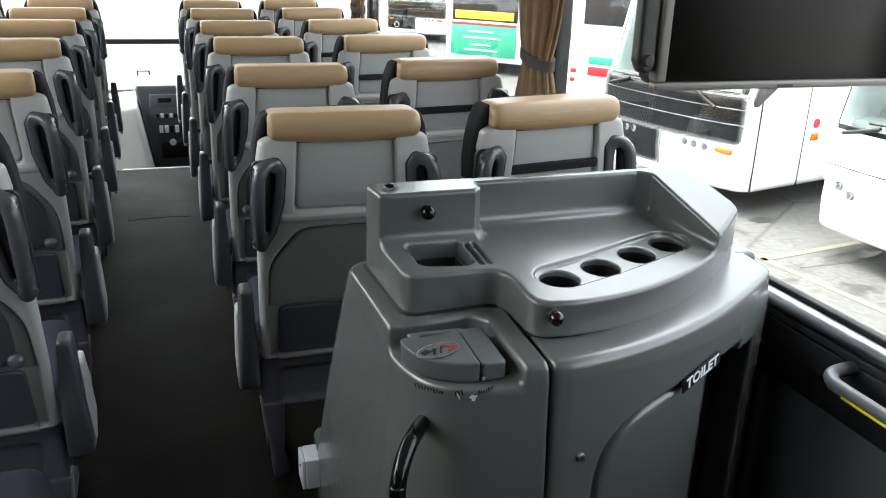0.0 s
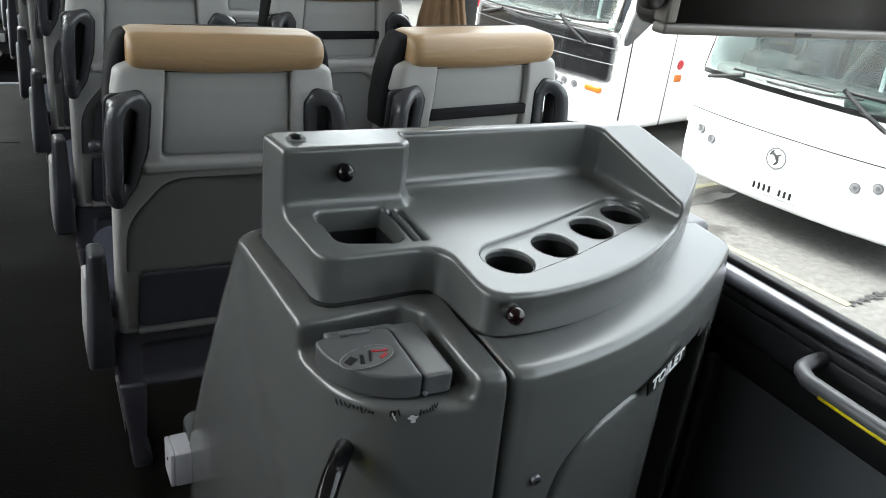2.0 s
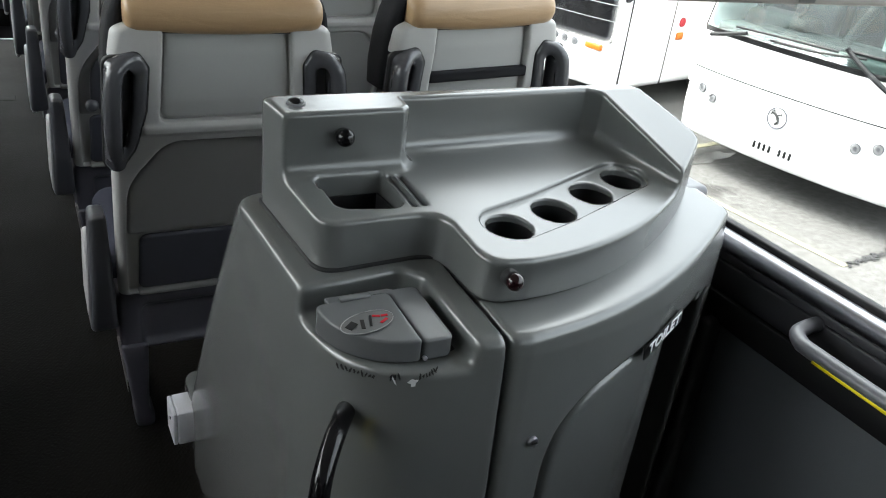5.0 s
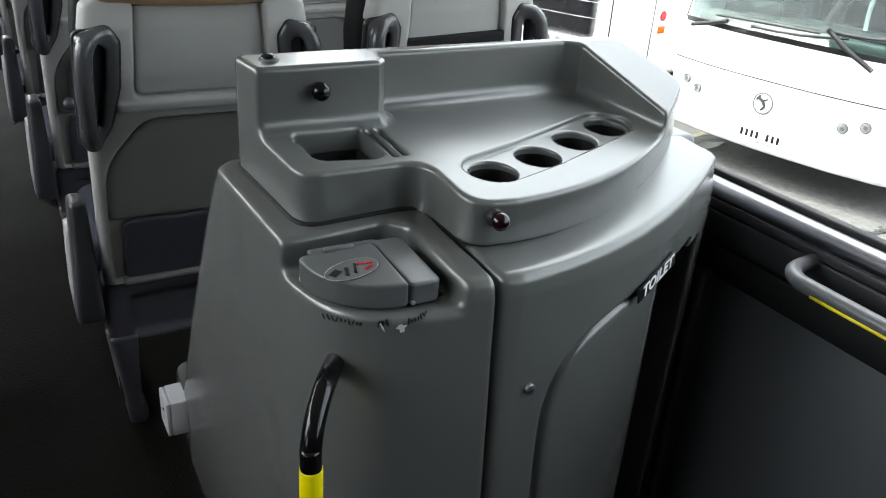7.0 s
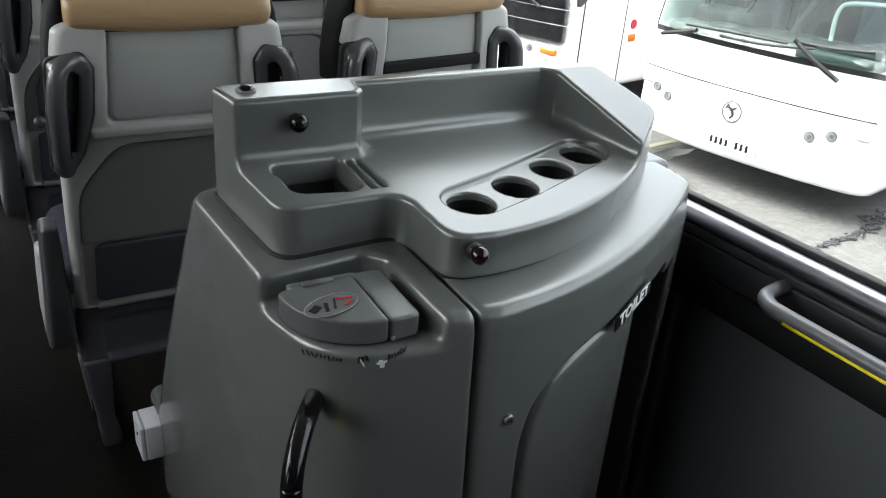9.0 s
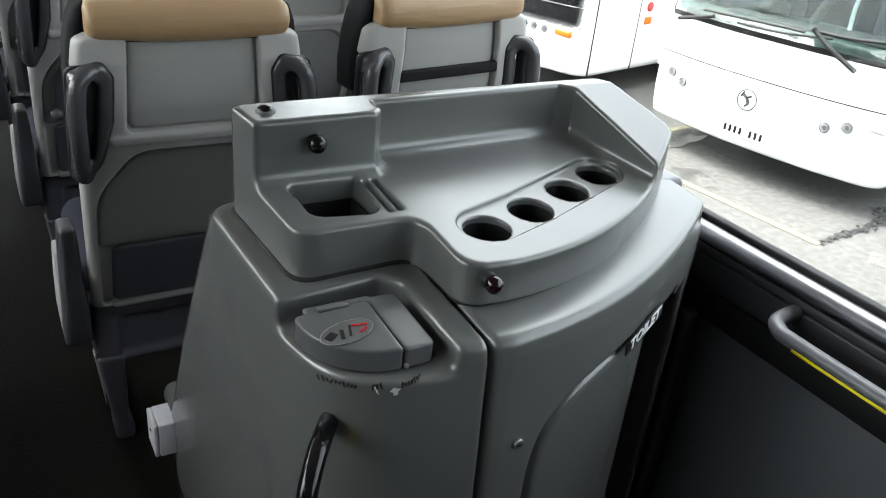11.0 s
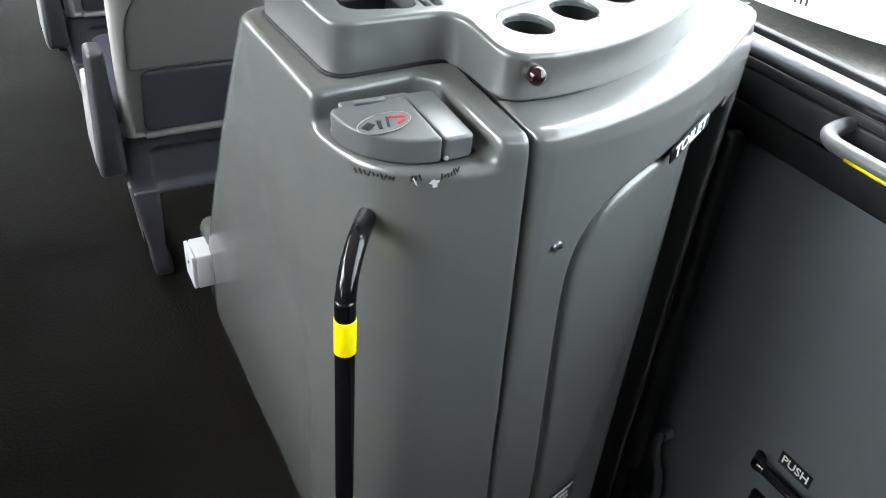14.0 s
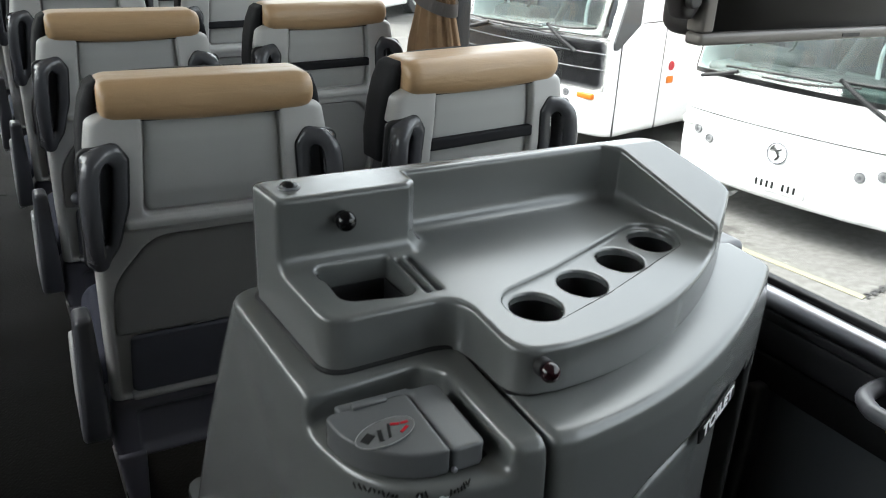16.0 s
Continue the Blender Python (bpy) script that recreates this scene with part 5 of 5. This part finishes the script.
def front_details(c, skin, nose, mask):
    wy, wz = (1.08, 1.46) if mask else (1.14, 1.385)
    ws = skin("windscreen", -wy, wy, wz, 2.86, M_BUSGLASS, 0.004, "greenish tinted windscreen")
    ws.visible_shadow = False
    for y0, y1, z0, z1 in ((-wy - 0.02, wy + 0.02, wz - 0.035, wz + 0.015), (-wy - 0.035, -wy - 0.01, wz, 2.88), (wy + 0.01, wy + 0.035, wz, 2.88)):
        skin("windscreen_rubber", y0, y1, z0, z1, M_RUBBER, 0.010)
    part("dash_top", box((0.55, 0, 1.42), (0.8, 2.1, 0.10), 0.04, 3), M_BUSINT, c)
    part("cab_lining", box((2.95, 0, 2.1), (0.05, 2.28, 2.0), 0), M_BUSINT, c)
    part("cab_roof_lining", box((1.8, 0, 3.10), (2.3, 2.28, 0.05), 0), M_BUSINT, c)
    for sy in (-1, 1):
        part("cab_side_lining", box((1.95, sy * 1.14, 2.1), (2.0, 0.04, 1.9), 0), M_BUSINT, c)
    part("cab_floor", box((1.6, 0, 1.10), (2.2, 2.2, 0.06), 0), M_BUSINT, c)
    wheel = bmesh.new()
    tube([(0.55 + 0.0 + 0.10 * math.sin(a), 0.62 + 0.23 * math.cos(a), 1.72 + 0.20 * math.sin(a)) for a in [2 * math.pi * k / 24 for k in range(25)]], 0.018, 8, wheel, smooth=1)
    part("steering_wheel", wheel, M_TYRE, c)
    for y in (-0.62, 0.62):
        part("cab_seat", box((1.25, y, 1.75), (0.22, 0.48, 0.95), 0.08, 3), M_POCKET, c)
    for x, y in ((2.0, -0.85), (2.0, -0.35), (2.1, 0.45), (2.1, 0.9)):
        part("passenger_seat", box((x, y, 1.85), (0.16, 0.42, 1.15), 0.07, 3), M_TYRE, c)
    part("hand_rail", tube([(0.75, -0.35, 1.47), (0.80, -0.33, 1.75), (0.85, -0.45, 1.83), (0.85, -0.95, 1.86), (0.85, -1.05, 1.80)], 0.022, 8), M_LENS, c, "pale hand rail")
    part("instrument_hood", moulded(lambda x, y, z: rbox(x, y, z, (0.62, 0.62, 1.50), (0.22, 0.34, 0.12), 0.08), (0.36, 0.24, 1.34), (0.88, 1.0, 1.66), 0.03), M_TYRE, c)
    part("dash_tray", box((0.42, -0.20, 1.478), (0.36, 1.70, 0.05), 0.02), M_TYRE, c)
    part("cab_pillar", tube([(0.50, -0.10, 1.50), (0.62, -0.28, 2.0), (0.80, -0.52, 2.7)], 0.045, 10), M_TYRE, c)
    part("interior_mirror", moulded(lambda x, y, z: rbox(x, y, z, (0.60, 0.66, 2.10), (0.03, 0.20, 0.07), 0.03), (0.5, 0.4, 1.98), (0.7, 0.92, 2.22), 0.02), M_LENS, c)
    part("paper", box((0.45, -0.75, 1.476), (0.21, 0.30, 0.006), 0), M_SIGNWHT, c)
    part("sun_visor", box((0.62, 0.55, 2.72), (0.03, 0.9, 0.22), 0.01), M_TYRE, c)
    for run, r in ((((1.04, 1.33), (0.80, 1.39), (0.62, 1.44)), 0.020), (((0.76, 1.47), (0.25, 1.49), (-0.30, 1.50)), 0.012), (((0.35, 1.44), (-0.10, 1.45), (-0.55, 1.50)), 0.012), (((-0.36, 1.54), (-0.60, 1.40), (-0.82, 1.28)), 0.022), (((-0.36, 1.53), (-0.70, 1.53), (-1.02, 1.56)), 0.014)):
        part("wiper", tube([(float(nose(np.array(y), np.array(z))) - 0.05, y, z) for y, z in run], r, 8), M_RUBBER, c)
    plate = None if mask else part("number_plate", box((float(nose(np.array(0.0), np.array(0.47))) - 0.008, 0.0, 0.47), (0.012, 0.54, 0.12), 0.003), M_WHITE, c)
    for k in range(8):
        if k != 3 and not mask:
            part("plate_bar", box((float(nose(np.array(0.0), np.array(0.47))) - 0.016, -0.17 + 0.055 * k, 0.47), (0.004, 0.028, 0.070), 0.001), M_SIGNBLK, c)
    ring = bmesh.new()
    if mask:
        x0 = float(nose(np.array(0.75), np.array(0.58)))
        tube([(x0 - 0.03, 0.75 + 0.09 * math.cos(a), 0.58 + 0.09 * math.sin(a)) for a in [2 * math.pi * k / 30 for k in range(31)]], 0.012, 6, ring, smooth=1)
        part("roundel", ring, M_LENS, c, "plain pale ring emblem")
        ring = bmesh.new()
    x0 = float(nose(np.array(0.06), np.array(0.78)))
    tube([(x0 - 0.012, 0.06 + 0.098 * math.cos(a), 0.78 + 0.098 * math.sin(a)) for a in [2 * math.pi * k / 30 for k in range(31)]], 0.007, 6, ring, smooth=1)
    if mask:
        ring.free()
    else:
        part("roundel", ring, M_POCKET, c, "plain dark ring emblem")
        for run, r in ((((0.12, 0.83), (0.07, 0.80), (0.04, 0.75)), 0.012), (((0.07, 0.80), (0.02, 0.825)), 0.008), (((0.10, 0.85), (0.13, 0.80)), 0.007), (((0.04, 0.75), (0.07, 0.715)), 0.010)):
            part("roundel_bar", tube([(x0 - 0.012, y, z) for y, z in run], r, 6), M_TYRE, c)
    for sy in (-1, 1):
        for y, z, r in ((0.44, 0.805, 0.040), (0.58, 0.798, 0.040), (0.73, 0.79, 0.040)) if mask else ((0.98, 0.80, 0.040), (0.82, 0.74, 0.040)) if sy > 0 else ((0.89, 0.80, 0.044), (0.71, 0.75, 0.044)):
            xx = float(nose(np.array(y), np.array(z)))
            lamp = part("headlamp", disc((xx - 0.002, sy * y, z), (-1, sy * 0.3, 0), r, 0.03, 24, 0.006), M_LAMP, c)
            part("bezel", tube([(xx - 0.018, sy * y + r * math.cos(a), z + r * math.sin(a)) for a in [2 * math.pi * k / 20 for k in range(21)]], 0.006, 6, smooth=1), M_DARKPL, lamp)
            part("bulb", disc((xx - 0.020, sy * y, z), (-1, 0, 0), r * 0.42, 0.006, 16, 0.002), M_DARKPL, lamp)
        xx = float(nose(np.array(1.12), np.array(0.86)))
        part("indicator", box((xx - 0.03, sy * 0.98, 0.785), (0.06, 0.24, 0.075), 0.02, 3) if mask else box((xx, sy * 1.10, 0.86), (0.06, 0.20, 0.085), 0.02, 3), M_AMBER if mask else M_LENS, c)
    skin("panel_joint", -1.2, 1.2, 0.982, 0.994, M_RUBBER, 0.008, ny=24, nz=1)
    if mask:
        skin("nose_mask", -1.20, 1.22, 0.862, 1.46, M_BUSBLACK, 0.012, "gloss black front mask", ny=24)
        skin("grille", -0.05, 1.22, 0.44, 0.90, M_BUSBLACK, 0.012, "black grille", ny=14)
        for z in (1.10, 1.28, 1.42):
            skin("mask_strip", -1.18, 1.18, z, z + 0.010, M_GREYTUBE, 0.0145, ny=24, nz=1)


c1 = coach("white coach facing the window, with a greenish windscreen", (6.66, 5.47, GZ), 10.0)
front_details(*c1, False)
c2 = coach("white coach with a gloss black front mask", (6.135, 9.093, GZ), 13.0)
front_details(*c2, True)

part("cab_window", prism([(0.14, 1.42), (0.16, 1.34), (0.22, 1.34), (0.60, 1.60), (0.62, 2.70), (0.56, 2.70)], -1.284, -1.262, "y", 0), M_BUSBLACK, c2[0], "black quarter window")
for x in (0.30, 1.16):
    part("door_joint", box((x, -1.272, 1.15), (0.018, 0.012, 1.7), 0), M_RUBBER, c2[0])
part("joint", box((0.9, -1.272, 1.62), (0.5, 0.012, 0.014), 0), M_RUBBER, c2[0])
part("marker_lamp", disc((1.36, -1.277, 1.07), (0, -1, 0), 0.06, 0.03, 24, 0.008), M_RED, c2[0], "red round side lamp")
part("marker_lamp", box((1.36, -1.277, 0.90), (0.14, 0.03, 0.09), 0.01), M_AMBER, c2[0], "amber side lamp")
c3 = coach("white coach seen from its rear end", (8.0, 13.2, GZ), 32.0, front=False)
for sy in (-1, 1):
    part("rear_lamp", box((0.06, sy * 1.08, 0.95), (0.05, 0.16, 0.10), 0.02), M_RED, c3[0], "red rear lamp")
    part("rear_lamp", box((0.06, sy * 1.08, 0.78), (0.05, 0.16, 0.10), 0.02), M_RED, c3[0], "red rear lamp")
part("rear_window", box((0.06, 0.0, 2.2), (0.03, 1.9, 0.8), 0.01), M_BUSBLACK, c3[0], "dark rear window")
part("stripe", box((-0.006, 0.0, 0.98), (0.03, 1.5, 0.16), 0.004), M_RED, c3[0], "red stripe")
part("stripe", box((-0.006, 0.0, 1.18), (0.03, 1.5, 0.14), 0.004), M_GREEN, c3[0], "green stripe")
c4 = coach("white coach with a yellow and green rear advertisement", (8.2, 20.9, GZ), 38.0, front=False)
part("rear_window", box((0.03, 0.0, 2.0), (0.03, 2.0, 1.3), 0.01), M_BUSBLACK, c4[0], "dark rear window")
part("letter_bar", box((0.01, 0.0, 1.50), (0.02, 1.8, 0.20), 0.004), M_YELSIGN, c4[0], "yellow line of lettering as a bar")
part("advert_panel", box((-0.010, 0.0, 0.85), (0.03, 2.0, 0.80), 0.004), M_GREEN, c4[0], "green advert panel")
part("advert_edge", box((-0.014, 0.0, 1.27), (0.03, 2.0, 0.06), 0.004), M_RED, c4[0], "red edge of the advert")
c5 = coach("white coach parked far down the yard", (8.8, 29.5, GZ), 45.0)
front_details(*c5, True)
for k, (w, z) in enumerate(((0.9, 1.08), (1.4, 0.92), (0.7, 0.74), (1.2, 0.60))):
    part("letter_bar", box((-0.026, 0.05, z), (0.02, w * 0.85, 0.04), 0.004), M_LENS, c4[0], "white line of lettering as a bar")
